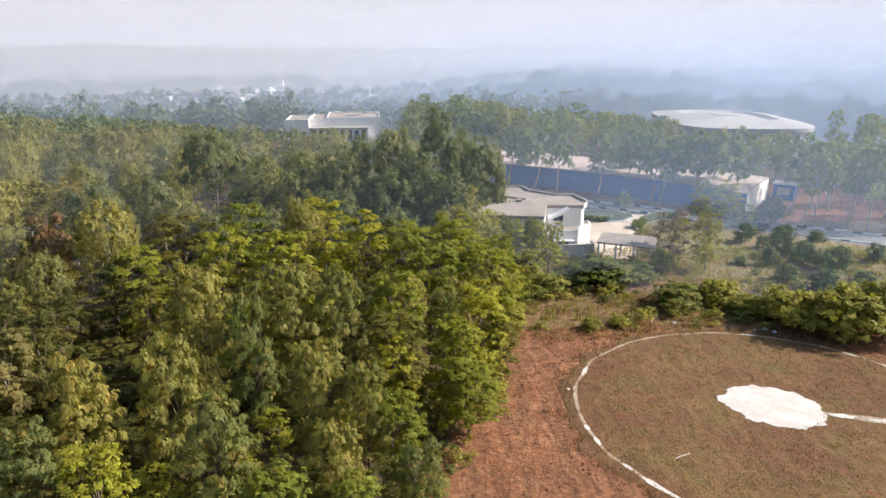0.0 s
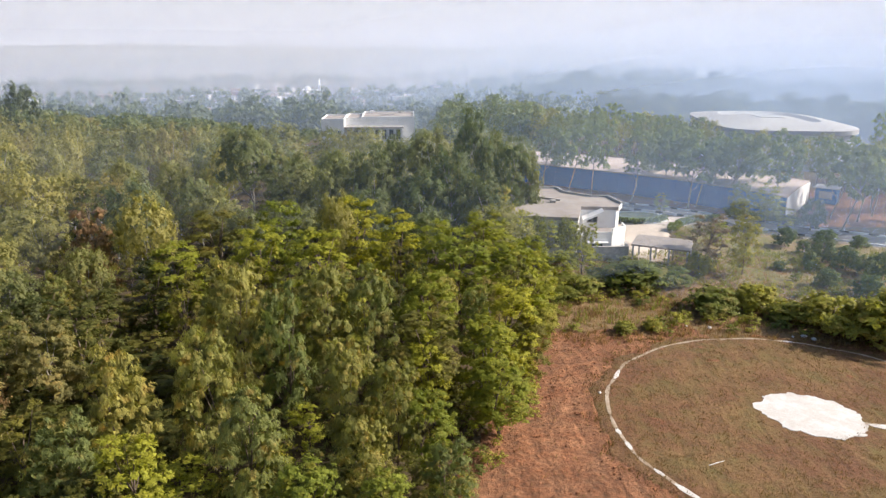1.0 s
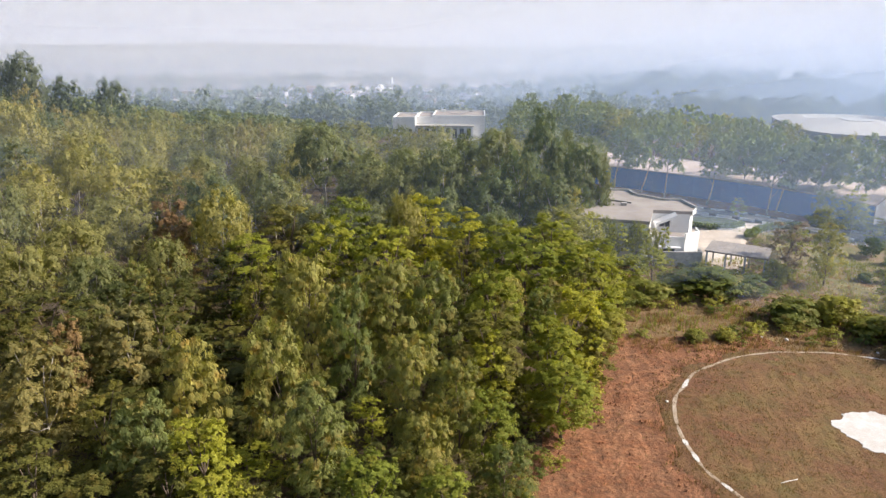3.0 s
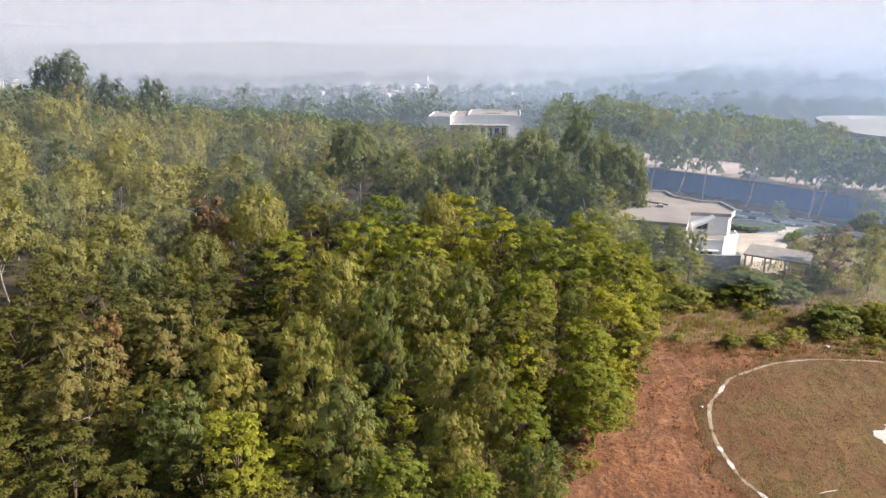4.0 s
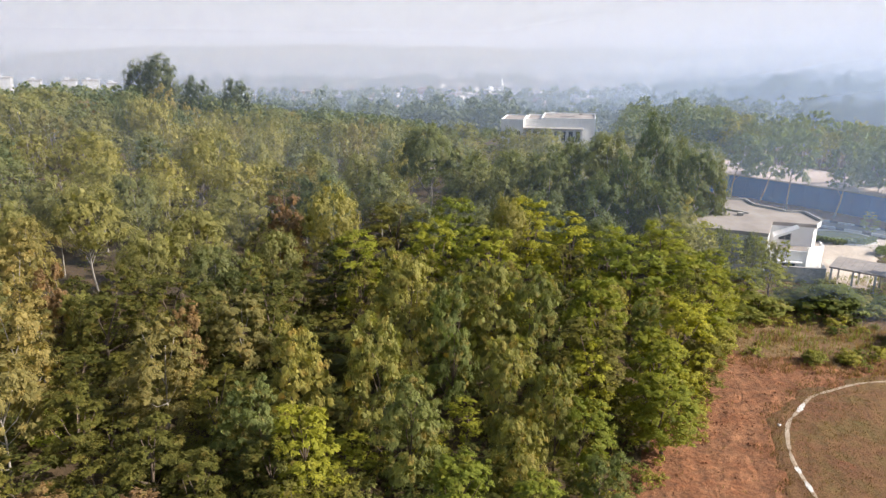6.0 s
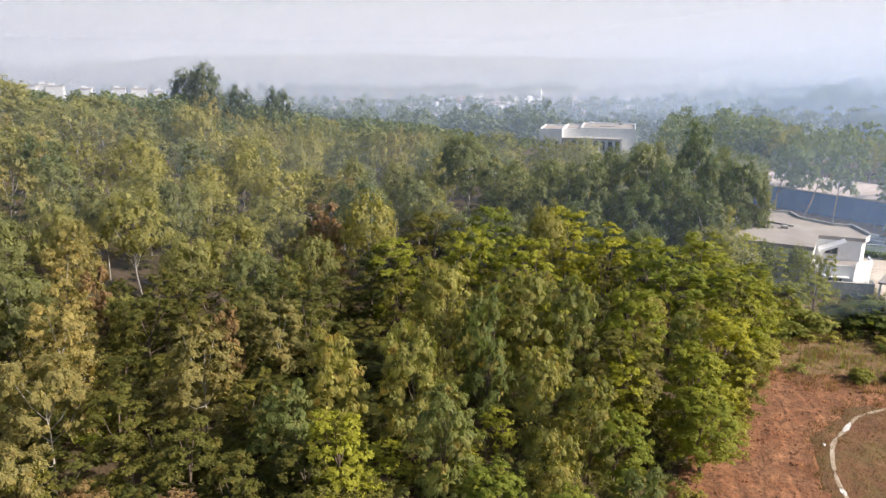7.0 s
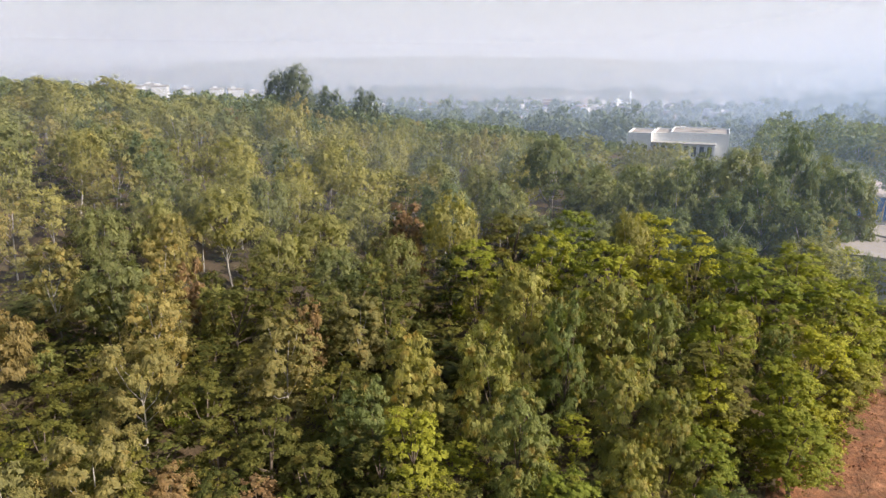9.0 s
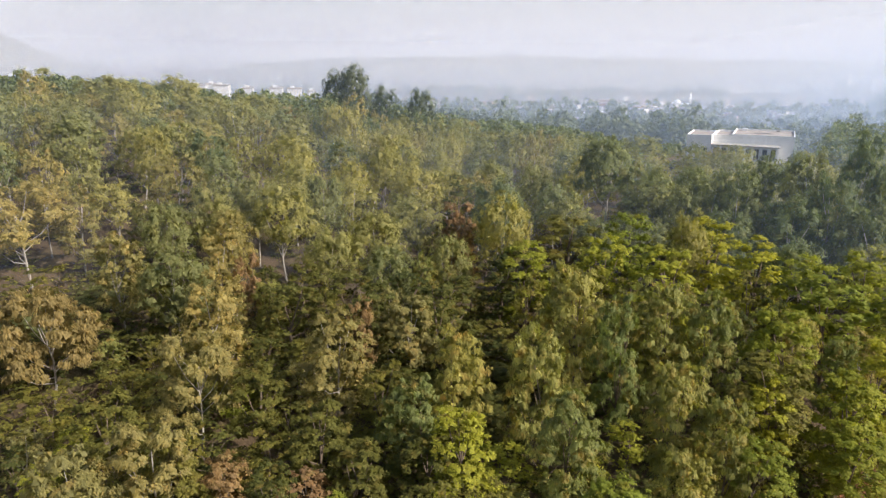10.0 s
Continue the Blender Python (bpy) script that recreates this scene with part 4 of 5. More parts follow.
# ---- white house with its court ----
house = thing("house", pose(0, 0, 0), "white two-level house with a pale flat roof among trees", "house")
OUT = [(4, 81.5), (11.9, 80.6), (13.0, 86.5), (17.5, 86.5), (18.2, 88.2), (17.2, 92.2), (15.1, 92.2), (11.9, 94.8), (11.2, 97.6), (4, 97.2)]
big = [(10.6 + (x - 10.6) * 1.035, 89 + (y - 89) * 1.035) for x, y in OUT]
part("wall", prism(OUT, 0, 5.35), WHITE, house)
roof = part("roof", prism(big, 5.353, 5.75, 0.02), ROOF, house, "pale weathered roof screed")
part("fascia", wall_line(big[3], big[4], 0.10, 5.2, 5.78), WHITE, house)
for i in range(4, 9):
    part("parapet", wall_line(big[i], big[i + 1], 0.20, 5.75, 5.94), WHITE, house)
    part("coping", wall_line(big[i], big[i + 1], 0.30, 5.942, 6.02), PARAPET, house, "grey coping along the roof edge")
part("roof_vent", box(9.4, 10.1, 88.2, 88.9, 5.75, 6.1, 0.03), PARAPET, house)
part("roof_upstand", wall_line((7.6, 91.5), (10.8, 89.6), 0.12, 5.75, 5.95), PARAPET, house)
part("terrace", prism([(12.9, 82.9), (16.5, 82.9), (18.4, 84.6), (18.4, 86.45), (12.9, 86.45)], 0, 3.0), WHITE, house)
part("terrace_floor", prism([(13.1, 83.1), (16.4, 83.1), (18.2, 84.7), (18.2, 86.4), (13.1, 86.4)], 3.004, 3.05), ROOF, house)
part("terrace_parapet", wall_line((16.5, 82.98), (18.4, 84.65), 0.16, 3.01, 3.8), WHITE, house)
part("terrace_parapet", wall_line((18.32, 84.7), (18.32, 86.4), 0.16, 3.01, 3.8), WHITE, house)
part("terrace_parapet", wall_line((12.9, 82.98), (16.5, 82.98), 0.16, 3.01, 3.35), WHITE, house)
win = part("window", prism([(14.0, 86.42), (15.15, 86.42), (15.15, 86.52), (14.0, 86.52)], 3.75, 4.8), GLASS, house, "dark upper window")
for a in ((13.92, 14.0, 86.36, 86.52, 3.67, 4.88), (15.15, 15.23, 86.36, 86.52, 3.67, 4.88), (14.0, 15.15, 86.36, 86.52, 4.8, 4.88), (14.0, 15.15, 86.32, 86.52, 3.67, 3.75), (14.55, 14.6, 86.38, 86.42, 3.75, 4.8)):
    part("frame", box(*a), PARAPET, win)
porch = bmesh.new()
pv = [porch.verts.new(c) for c in ((13.2, 84.6, 4.2), (13.2, 86.5, 4.2), (15.7, 86.5, 5.3), (15.7, 84.6, 5.3), (13.2, 84.6, 4.5), (13.2, 86.5, 4.5), (15.7, 86.5, 5.6), (15.7, 84.6, 5.6))]
for q in ((3, 2, 1, 0), (4, 5, 6, 7), (0, 1, 5, 4), (1, 2, 6, 5), (2, 3, 7, 6), (3, 0, 4, 7)):
    porch.faces.new([pv[i] for i in q])
part("porch_roof", porch, WHITE, house, "sloping white canopy over the terrace window")
part("canopy_post", box(13.25, 13.5, 84.7, 84.95, 3.05, 4.25), WHITE, house)
part("lower_window", box(14.0, 15.4, 82.82, 82.9, 0.9, 1.9), GLASS, house, "dark lower window")
part("sunshade", box(13.4, 16.0, 82.2, 82.9, 2.1, 2.22), WHITE, house)
part("door", box(18.40, 18.46, 85.1, 86.0, 0.1, 2.1, 0.01), STEEL, house, "brown side door")
part("side_window", box(18.40, 18.45, 84.75, 85.0, 1.0, 2.2), GLASS, house)
for y in (84.0, 88.5, 92.5):
    part("side_window", box(3.94, 4.0, y, y + 1.4, 3.6, 4.9), GLASS, house)

bw = thing("boundary_wall", pose(0, 0, 0), "stained grey cement garden wall before the house", "wall")
part("wall", wall_line((12.8, 81.6), (18.4, 82.2), 0.22, -0.1, 1.75), GREYWALL, bw)
part("coping", wall_line((12.75, 81.6), (18.45, 82.2), 0.32, 1.752, 1.84), PARAPET, bw)
part("wall", wall_line((18.4, 82.35), (18.5, 84.4), 0.22, -0.1, 1.75), GREYWALL, bw)

# open shed: sheet roof on posts
shed = thing("open_shed", pose(0, 0, 0), "open shed with a weathered grey-brown sheet roof on posts", "shed")
S0, S1, S2, S3 = Vector((18.4, 80.9, 2.45)), Vector((24.6, 78.2, 2.45)), Vector((26.0, 81.6, 2.8)), Vector((19.9, 84.2, 2.8))
for k in range(14):
    a, b = k / 14, (k + 0.97) / 14
    q = [S0.lerp(S1, a), S0.lerp(S1, b), S3.lerp(S2, b), S3.lerp(S2, a)]
    bm = bmesh.new()
    lo = [bm.verts.new(c) for c in q]
    hi = [bm.verts.new(c + Vector((0, 0, 0.05 + 0.012 * (k % 2)))) for c in q]
    bm.faces.new(hi)
    bm.faces.new(lo[::-1])
    for i in range(4):
        bm.faces.new((lo[i], lo[(i + 1) % 4], hi[(i + 1) % 4], hi[i]))
    part("roof_sheet", bm, TINROOF, shed)
for a, b in ((S0, S1), (S3, S2)):
    vb, fb = [], []
    tube(vb, fb, [a - Vector((0, 0, 0.08)), b - Vector((0, 0, 0.08))], [0.07, 0.07], 4)
    part("beam", mesh_of("beam", vb, fb, STEEL), None, shed)
    for k in range(4):
        c = a.lerp(b, 0.04 + k * 0.306)
        part("post", box(c.x - 0.09, c.x + 0.09, c.y - 0.09, c.y + 0.09, -0.1, c.z - 0.1, 0.01), GREYWALL, shed)

# court, lawn, hedges
court = sheet("court_paving", lambda x, y: (19.4 < x and 80 < y < 106 and x < 27.5 + max(0, y - 96) * 1.1 - max(0, 96 - y) * 0.25) and x < 38, 18, 40, 78, 108, 0.5, 0.16, 0.02, PAVE,
              "pale sandy paving of the house court", "paving")
lawn = thing("lawn_bed", pose(0, 0, 0), "oval lawn bed with a white kerb in the court", "lawn")
OVAL = [(24.2 + 4.4 * math.cos(a), 104.0 + 3.6 * math.sin(a)) for a in [2 * math.pi * k / 28 for k in range(28)]]
part("grass", prism(OVAL, 0, 0.30), LAWN, lawn)
for k in range(28):
    part("kerb_stone", wall_line([24.2 + (OVAL[k][0] - 24.2) * 1.035, 104 + (OVAL[k][1] - 104) * 1.035], [24.2 + (OVAL[(k + 1) % 28][0] - 24.2) * 1.035, 104 + (OVAL[(k + 1) % 28][1] - 104) * 1.035], 0.18, 0, 0.36), KERB_W, lawn)


def hedge(name, line, width, height, label):
    rg = np.random.default_rng(int(line[0][0] * 10))
    out = []
    for (x0, y0), (x1, y1) in zip(line, line[1:]):
        n = int(math.hypot(x1 - x0, y1 - y0) * 260)
        t = rg.uniform(0, 1, n)
        p = np.stack([x0 + (x1 - x0) * t + rg.normal(0, width * 0.3, n), y0 + (y1 - y0) * t + rg.normal(0, width * 0.3, n), height * np.sqrt(rg.uniform(0.02, 1, n))], 1)
        d1, d2 = rg.normal(0, 0.1, (n, 3)), rg.normal(0, 0.1, (n, 3))
        out.append(np.stack([p - d1, p + d2, p + d1, p - d2], 1))
    e = thing(name, pose(0, 0, 0.1), label, "hedge")
    part("foliage", quads_mesh("foliage", np.concatenate(out), LEAF_O), None, e)


hedge("hedge", [(20.5, 101.4), (23, 100.2), (26.5, 101.0), (28.2, 103.0)], 0.7, 0.8, "low clipped dark green hedge round the lawn bed")
hedge("hedge", [(27.2, 96.2), (29.5, 99.6), (32.5, 102.2), (36, 103.0)], 0.9, 0.9, "low dark green hedge beside the court drive")
hedge("hedge", [(38, 106), (43, 102.5), (47, 99.8)], 1.2, 1.3, "untrimmed dark hedge along the road")

# ---- road with painted kerbs ----
NEAR = [(10, 117), (20, 112.2), (30, 107.2), (42, 96.6), (50, 91.6), (58, 86.8), (75, 77), (110, 58)]
FAR = [(10, 122), (20, 116.2), (31, 111.0), (44.5, 101.0), (53, 96.2), (61, 91.6), (78, 82), (113, 63)]
rv, rf = [], []
for (a, b), (c, d) in zip(NEAR, FAR):
    for k in range(5):
        rv.append((a + (c - a) * k / 4, b + (d - b) * k / 4, 0.15 + 0.05 * math.sin(math.pi * k / 4)))
for i in range(len(NEAR) - 1):
    for k in range(4):
        a = i * 5 + k
        rf.append((a, a + 5, a + 6, a + 1))
tagged(new("road", mesh_of("road", rv, rf, ASPHALT, True)), "worn grey asphalt road curving past the house", "road", kind="structure")
kerbs = thing("kerb", pose(0, 0, 0), "road kerb painted in black and white blocks", "kerb", kind="structure")
for side in (NEAR, FAR):
    pts = [Vector((*p, 0)) for p in side]
    k = 0
    for a, b in zip(pts, pts[1:]):
        n = max(1, int((b - a).length / 1.1))
        for i in range(n):
            p, q = a.lerp(b, i / n), a.lerp(b, (i + 0.96) / n)
            part("kerb_stone", wall_line(p[:2], q[:2], 0.24, 0, 0.36), KERB_W if k % 3 else KERB_B, kerbs)
            k += 1

# ---- long blue shed ----
WALL = [(3.0, 137.0), (10.2, 132.4), (23, 124.8), (33.2, 117.4), (41, 110.0), (45.8, 103.6)]
longshed = thing("long_shed", pose(0, 0, 0), "long shed with blue sheet walls and a dusty pale roof", "shed")
HW, DEPTH = 3.55, 16.0
back = Vector((0.57, 0.82, 0))
for (a, b) in zip(WALL, WALL[1:]):
    a, b = Vector((*a, 0)), Vector((*b, 0))
    n = max(2, int((b - a).length / 2.2))
    for i in range(n):
        p, q = a.lerp(b, i / n), a.lerp(b, (i + 0.985) / n)
        part("wall_sheet", wall_line(p[:2], q[:2], 0.08, 0.0, HW + 0.02 * (i % 2)), BLUE, longshed)
        part("wall_post", wall_line((p - back * 0.02)[:2], p.lerp(q, 0.06)[:2], 0.14, 0.0, HW + 0.1), BLUE, longshed)
    part("eave", wall_line((a - back * 0.1)[:2], (b - back * 0.1)[:2], 0.3, HW + 0.11, HW + 0.22), PARAPET, longshed)
    bm = bmesh.new()
    top = [a + Vector((0, 0, HW + 0.25)), b + Vector((0, 0, HW + 0.25)), b + back * DEPTH / 2 + Vector((0, 0, HW + 0.6)), a + back * DEPTH / 2 + Vector((0, 0, HW + 0.6)),
           b + back * DEPTH + Vector((0, 0, HW + 0.25)), a + back * DEPTH + Vector((0, 0, HW + 0.25))]
    hi = [bm.verts.new(v) for v in top]
    lo = [bm.verts.new(v - Vector((0, 0, 0.12))) for v in top]
    for q in ((0, 1, 2, 3), (3, 2, 4, 5)):
        bm.faces.new([hi[i] for i in q])
        bm.faces.new([lo[i] for i in q[::-1]])
    for i, j in ((0, 1), (4, 5), (1, 2), (2, 4), (3, 0), (5, 3)):
        bm.faces.new((hi[i], lo[i], lo[j], hi[j]))
    part("roof_slope", bm, DUSTROOF, longshed, "dusty pinkish sheet roof")
e0 = Vector((*WALL[-1], 0))
for k in range(8):
    p, q = e0 + back * DEPTH * k / 8, e0 + back * DEPTH * (k + 0.97) / 8
    part("gable_sheet", wall_line((p + Vector((0.1, 0, 0)))[:2], (q + Vector((0.1, 0, 0)))[:2], 0.08, 0, HW + 0.1 + 0.3 * (1 - abs(k - 3.5) / 3.5)), WHITE, longshed, "white gable sheet")

stall = thing("blue_kiosk", pose(58.4, 117.5, 0, 0, 0, -34), "small pale blue sheet kiosk beside the long shed", "kiosk")
part("wall", box(-1.6, 1.6, -1.5, 1.5, 0, 2.6, 0.02), BLUE, stall)
part("roof", box(-1.9, 1.9, -1.8, 1.8, 2.6, 2.72, 0.02), STADIUM, stall)
part("shutter", box(-1.0, 1.0, -1.56, -1.5, 0.9, 2.1), STADIUM, stall, "pale shutter")

# ---- white institute building in the wood ----
inst = thing("institute_building", pose(-28.5, 175, -2.2, 0, 0, 6), "large white flat-roofed building rising over the wood", "building")
def flat_block(x0, x1, y0, y1, top, name):
    """A block with a pale roof sunk behind a low parapet."""
    part(name, box(x0, x1, y0, y1, 0, top), WHITE, inst)
    part(name + "_roof", box(x0 + 0.2, x1 - 0.2, y0 + 0.2, y1 - 0.2, top + 0.002, top + 0.08), ROOF, inst, "pale weathered roof screed")
    for e in ((x0, x1, y0, y0 + 0.198), (x0, x1, y1 - 0.198, y1), (x0, x0 + 0.198, y0 + 0.2, y1 - 0.2), (x1 - 0.198, x1, y0 + 0.2, y1 - 0.2)):
        part("parapet", box(*e, top + 0.003, top + 0.4), WHITE, inst)
flat_block(-9.5, -4.2, -9, 3, 10.4, "wing")
flat_block(-4.18, -0.32, -5, 8, 10.2, "link_block")
flat_block(-0.3, 12.6, -5, 10, 10.5, "main_block")
part("roof_vent", box(1.2, 2.3, 7.6, 8.6, 10.585, 11.2, 0.05), WHITE, inst)
part("roof_vent", box(8.6, 9.4, 7.8, 8.6, 10.585, 11.1, 0.05), PARAPET, inst)
part("roof_pipe", box(4.0, 7.6, 2.0, 2.15, 10.585, 10.75), PARAPET, inst)
part("front_gallery", box(-4.0, 9.6, -8.2, -5.02, 0, 8.6), WHITE, inst)
part("gallery_roof", box(-4.17, 9.9, -8.95, -5.02, 8.602, 8.8, 0.02), PARAPET, inst, "grey weathered gallery roof slab")
for k in range(8):
    x = -3.6 + k * 1.68
    w = part("window", box(x, x + 0.95, -8.26, -8.2, 5.9, 8.1), GLASS, inst, "tall dark window")
    part("frame", box(x - 0.05, x + 1.0, -8.30, -8.2, 5.78, 5.9), PARAPET, w)
    part("mullion", box(x + 0.45, x + 0.5, -8.29, -8.26, 5.9, 8.1), PARAPET, w)
    part("fin", box(x + 1.1, x + 1.5, -8.85, -8.22, 4.0, 8.6), WHITE, inst)
for k in range(3):
    part("window", box(-8.9 + k * 1.6, -8.1 + k * 1.6, -9.06, -9.0, 6.6, 8.0), GLASS, inst)

# ---- large hall with a white low roof ----
hall = thing("large_hall", pose(0, 0, 0), "wide hall with a white low curved roof beyond the trees", "hall")
HC, HX, HY = Vector((68.5, 172.0)), 15.0, 23.0
def hall_ring(f, z, n=48):
    out = []
    for k in range(n):
        a = 2 * math.pi * k / n
        c, s = math.cos(a), math.sin(a)
        x, y = HX * f * math.copysign(abs(c) ** 0.5, c), HY * f * math.copysign(abs(s) ** 0.5, s)
        x, y = x * math.cos(-0.06) - y * math.sin(-0.06), x * math.sin(-0.06) + y * math.cos(-0.06)
        out.append((HC.x + x, HC.y + y, z))
    return out
def hall_band(f0, z0, f1, z1):
    a, b = hall_ring(f0, z0), hall_ring(f1, z1)
    bm = bmesh.new()
    va, vb = [bm.verts.new(c) for c in a], [bm.verts.new(c) for c in b]
    n = len(a)
    for k in range(n):
        bm.faces.new((va[k], va[(k + 1) % n], vb[(k + 1) % n], vb[k]))
    return bm
part("wall", hall_band(0.97, -1, 0.97, 7.6), WHITE, hall)
part("fascia", hall_band(1.0, 7.4, 1.0, 8.3), STADIUM, hall)
part("outer_roof", hall_band(1.0, 8.3, 0.62, 9.2), STADIUM, hall)
part("gutter_roof", hall_band(0.62, 9.2, 0.52, 8.6), STADIUM_GREY, hall, "grey gutter band in the roof")
part("inner_roof", hall_band(0.52, 8.6, 0.2, 9.3), STADIUM, hall)
part("crown_roof", prism([c[:2] for c in hall_ring(0.2, 0)], 9.0, 9.4), STADIUM_GREY, hall)

# ---- town in the valley ----
rng = np.random.default_rng(77)
def town_house(x, y, w, d, h, turn, material, storeys, label, cat="house"):
    z = float(land(x, y))
    e = thing("town_house", pose(x, y, z - 1, 0, 0, turn), label, cat, "houses of the town")
    part("wall", box(-w / 2, w / 2, -d / 2, d / 2, 0, h + 1), material, e)
    part("roof", box(-w / 2 - .3, w / 2 + .3, -d / 2 - .3, d / 2 + .3, h + 1.003, h + 1.5), ROOF, e)
    for s in range(storeys):
        for k in range(3):
            part("window", box(-w * 0.36 + k * w * 0.26, -w * 0.36 + k * w * 0.26 + w * 0.14, -d / 2 - 0.08, -d / 2, 2.2 + s * 3.1, 3.6 + s * 3.1), GLASS, e)
    return e


for i in range(150):
    az = radians(rng.uniform(-30, 62))
    d = rng.uniform(480, 1500)
    if i < 105:
        az = radians(rng.normal(16, 7))
        d = rng.uniform(900, 1400)
    x, y = -d * math.sin(az), d * math.cos(az)
    white = rng.random() < 0.7
    st = int(rng.integers(1, 4))
    town_house(x, y, rng.uniform(9, 24), rng.uniform(8, 14), 3.3 * st + 3.5, rng.uniform(-30, 30), TOWNWALL if white else BRICK, st,
               "pale plastered town house with a flat roof" if white else "brick town house with a flat roof")
for x, y, w, h in ((-332, 272, 9.0, 27.6), (-339, 288, 5.7, 29.6), (-326, 284, 8.0, 28.2), (-318, 296, 6.0, 27.4), (-304, 305, 7.1, 27.8), (-303, 319, 8.3, 28.6), (-292, 322, 5.0, 27.2)):
    block = town_house(x, y, w, 12, h, 42, TOWNWALL, 3, "white flat-roofed block above the wood", "building")
    part("stair_hut", box(-w * 0.3, -w * 0.3 + 2.2, -2.0, 1.2, h + 1.503, h + 2.6, 0.05), TOWNWALL, block)

mz = float(land(-272, 1168))
mosque = thing("mosque", pose(-272, 1168, mz - 1), "white mosque with one slim minaret in the town", "mosque")
part("hall", box(-24, 8, -10, 10, 0, 13), WHITE, mosque)
bm = bmesh.new()
bmesh.ops.create_uvsphere(bm, u_segments=20, v_segments=12, radius=6)
bmesh.ops.translate(bm, verts=bm.verts[:], vec=(-10, 0, 13))
part("dome", bm, WHITE, mosque)
mv, mf = [], []
tube(mv, mf, [(10, 0, 0), (10, 0, 20), (10, 0, 20.4), (10, 0, 21.4), (10, 0, 21.8), (10, 0, 28), (10, 0, 32)], [2.0, 1.6, 2.6, 2.6, 1.4, 1.2, 0.1], 12)
part("minaret", mesh_of("minaret", mv, mf, WHITE, True), None, mosque)

tz = float(land(-74, 1798))
tower = thing("tower", pose(-74, 1798, tz - 1), "tall slim white tower far off in the haze", "tower")
tv, tf = [], []
tube(tv, tf, [(0, 0, 0), (0, 0, 12), (0, 0, 44), (0, 0, 50)], [6.0, 4.4, 3.2, 0.6], 16)
part("shaft", mesh_of("shaft", tv, tf, WHITE, True), None, tower)
part("drum", box(-7, 7, -7, 7, 0, 6), WHITE, tower)

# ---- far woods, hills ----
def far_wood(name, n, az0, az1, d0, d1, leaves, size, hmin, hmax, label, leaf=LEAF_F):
    rg = np.random.default_rng(int(d0))
    az = np.radians(rg.uniform(az0, az1, n))
    d = np.sqrt(rg.uniform(d0 ** 2, d1 ** 2, n))
    x, y = -d * np.sin(az), d * np.cos(az)
    clear = [(-28.5, 175, 18), (69.5, 172, 33)]
    ok = np.ones(n, bool)
    for cx, cy, cr in clear:
        ok &= np.hypot(x - cx, y - cy) > cr
    ok &= ~((x / y > -0.28) & (x / y < -0.11) & (d < 185))
    x, y = x[ok], y[ok]
    n = len(x)
    z = land(x, y)
    h = rg.uniform(hmin, hmax, n) * (0.8 + 0.4 * rg.random(n))
    h = h * (1 + 0.24 * ((np.arctan2(-x, y) > radians(20)) & (np.arctan2(-x, y) < radians(42)) & (np.hypot(x, y) < 200)))
    az, d = np.arctan2(-x, y), np.hypot(x, y)
    h = np.where((d < 205) & (az > 0.05), np.minimum(h, np.maximum(3, treetops(np.degrees(az), d) - z + rg.uniform(-3.0, 1.0, n))), h)
    out = []
    for k in range(leaves):
        lump = rg.normal(0, 1, (n, 3))
        lump[:, 2] = np.abs(lump[:, 2])
        lump /= np.linalg.norm(lump, axis=1)[:, None]
        q = rg.uniform(0.15, 1, n)
        w = h * 0.40 * np.sqrt(rg.uniform(0.2, 1, n)) * np.sin(np.pi * np.clip(0.1 + q * 0.88, 0, 1)) ** 0.6
        p = np.stack([x + lump[:, 0] * w, y + lump[:, 1] * w, z + h * (0.12 + 0.85 * q)], 1)
        face = lump + rg.normal(0, 0.45, (n, 3))
        a = np.cross(face, rg.normal(0, 1, (n, 3)))
        b = np.cross(face, a)
        a *= size / np.linalg.norm(a, axis=1)[:, None] * rg.uniform(0.7, 1.4, (n, 1))
        b *= size * 0.8 / np.linalg.norm(b, axis=1)[:, None]
        out.append(np.stack([p - a - b * 0.5, p + a - b * 0.5, p + b], 1))
    o = new(name, quads_mesh(name, np.concatenate(out), leaf))
    return tagged(o, label, "woods", kind="stuff")


far_wood("far_wood", 600, -6, 72, 158, 199, 190, 0.46, 8.5, 12, "hazy green treetops at the end of the wood", LEAF_C)
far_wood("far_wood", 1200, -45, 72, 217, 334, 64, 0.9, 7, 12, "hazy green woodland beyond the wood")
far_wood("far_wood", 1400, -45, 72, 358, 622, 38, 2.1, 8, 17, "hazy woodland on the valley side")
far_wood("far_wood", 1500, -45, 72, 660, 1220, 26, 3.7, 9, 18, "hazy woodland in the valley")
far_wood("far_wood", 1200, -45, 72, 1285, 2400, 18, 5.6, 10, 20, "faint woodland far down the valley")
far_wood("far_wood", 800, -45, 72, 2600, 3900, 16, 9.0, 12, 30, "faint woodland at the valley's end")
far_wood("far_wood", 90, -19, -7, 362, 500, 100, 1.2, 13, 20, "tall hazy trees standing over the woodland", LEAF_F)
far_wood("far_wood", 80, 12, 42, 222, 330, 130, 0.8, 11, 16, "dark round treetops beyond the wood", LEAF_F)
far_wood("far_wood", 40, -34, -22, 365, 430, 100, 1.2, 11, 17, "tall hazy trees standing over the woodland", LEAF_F)


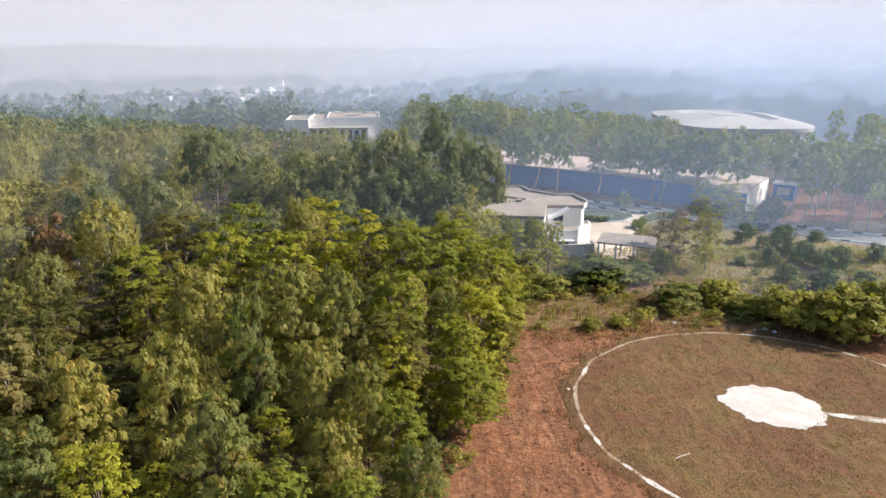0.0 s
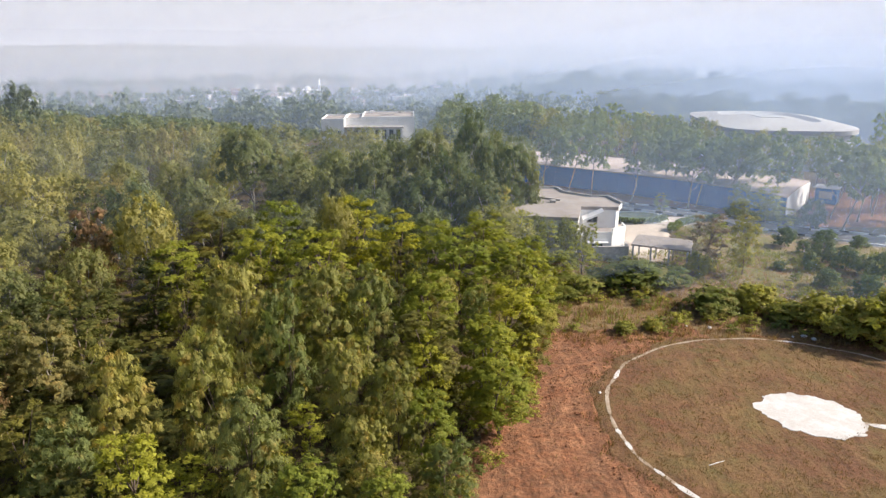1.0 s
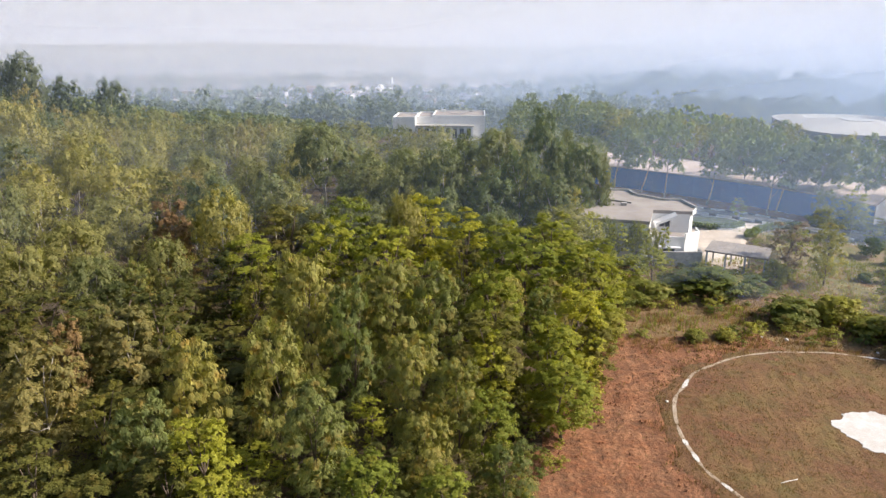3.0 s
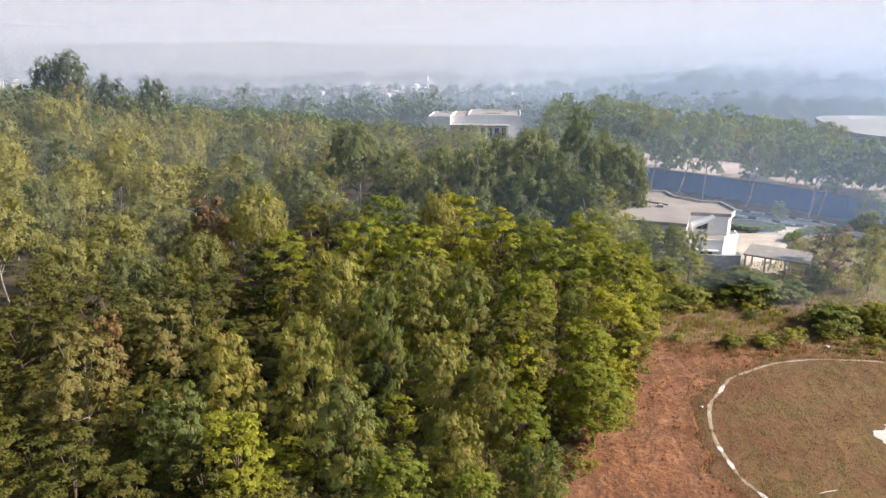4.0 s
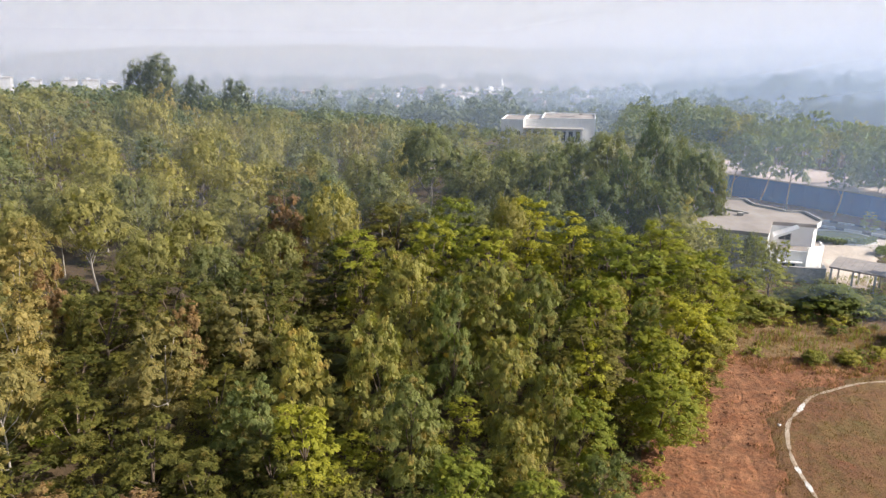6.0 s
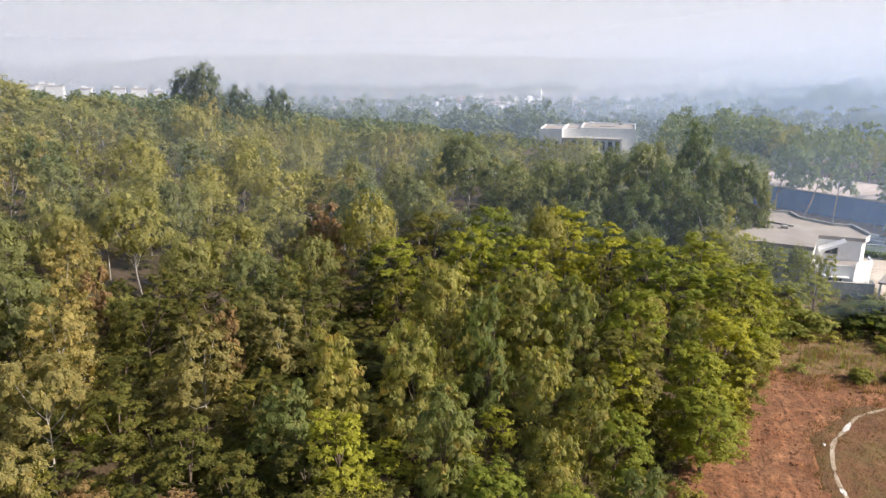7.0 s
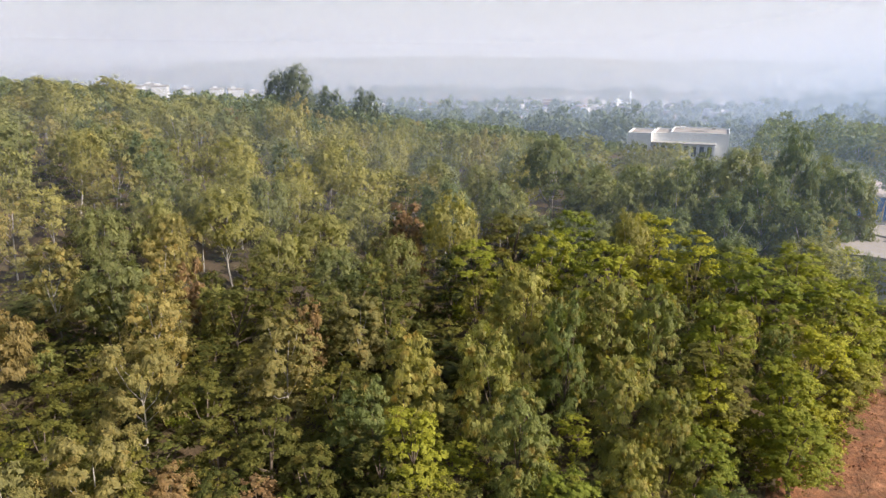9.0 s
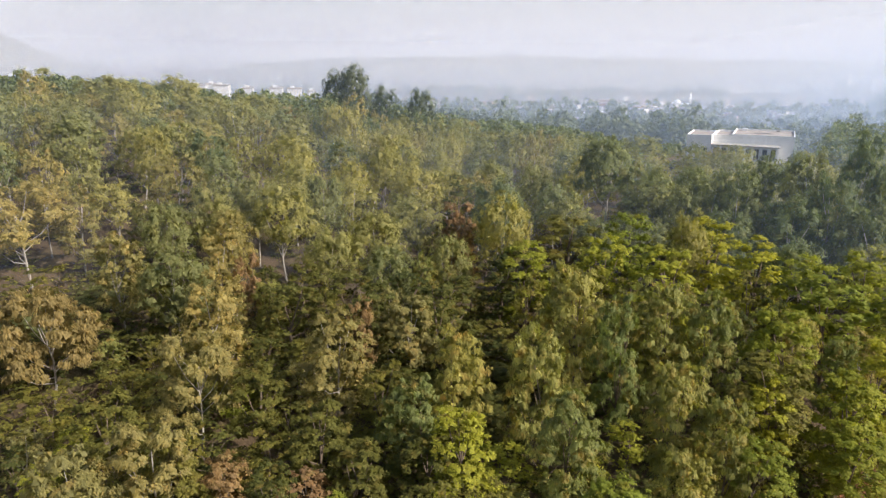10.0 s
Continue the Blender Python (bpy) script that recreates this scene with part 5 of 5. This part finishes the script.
def hills(name, d, az0, az1, peak, seed, label):
    n, rows = 160, 5
    verts, faces = [], []
    for i in range(n + 1):
        u = i / n
        az = radians(az0 + (az1 - az0) * u)
        hh = peak * smooth01(u * 5) * smooth01((1 - u) * 5) * (0.65 + 0.5 * noise.fractal(Vector((u * 5, seed, 0)), 1.0, 2.0, 4))
        for k in range(rows):
            dd = d + k * 110
            verts.append((-dd * math.sin(az), dd * math.cos(az), -75 + (75 + max(0, float(hh))) * math.sin(math.pi / 2 * k / (rows - 1))))
    for i in range(n):
        for k in range(rows - 1):
            a = i * rows + k
            faces.append((a, a + rows, a + rows + 1, a + 1))
    tagged(new(name, mesh_of(name, verts, faces, HILL, True)), label, "hills", kind="structure")


hills("backdrop_hills", 2600, -20, 48, 42, 3.0, "low wooded hills fading into haze")
hills("backdrop_hills", 3500, 8, 75, 80, 8.0, "far hills almost lost in haze")
hills("backdrop_hills", 2620, 58, 96, 150, 5.0, "wooded hill slope in haze")

# ---- haze imitated by thin, finely pleated tinted sheets across the land, denser with distance ----
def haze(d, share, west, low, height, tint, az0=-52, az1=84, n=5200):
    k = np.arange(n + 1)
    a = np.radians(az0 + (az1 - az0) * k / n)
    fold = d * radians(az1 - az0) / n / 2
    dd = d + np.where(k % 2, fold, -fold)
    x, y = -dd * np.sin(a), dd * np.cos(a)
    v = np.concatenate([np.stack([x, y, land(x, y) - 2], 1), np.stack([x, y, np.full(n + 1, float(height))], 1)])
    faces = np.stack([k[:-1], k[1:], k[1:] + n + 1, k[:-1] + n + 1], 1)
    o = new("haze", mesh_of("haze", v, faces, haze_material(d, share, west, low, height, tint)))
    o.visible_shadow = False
    tagged(o, "thin tinted sheet standing in for haze over the land", "haze", kind="structure")


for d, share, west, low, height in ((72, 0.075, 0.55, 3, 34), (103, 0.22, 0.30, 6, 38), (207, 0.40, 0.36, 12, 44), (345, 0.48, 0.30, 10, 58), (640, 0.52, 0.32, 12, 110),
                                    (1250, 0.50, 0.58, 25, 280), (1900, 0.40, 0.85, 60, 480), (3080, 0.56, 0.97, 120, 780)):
    # haze colour put into the sheets' tint: bluer near, whiter far off
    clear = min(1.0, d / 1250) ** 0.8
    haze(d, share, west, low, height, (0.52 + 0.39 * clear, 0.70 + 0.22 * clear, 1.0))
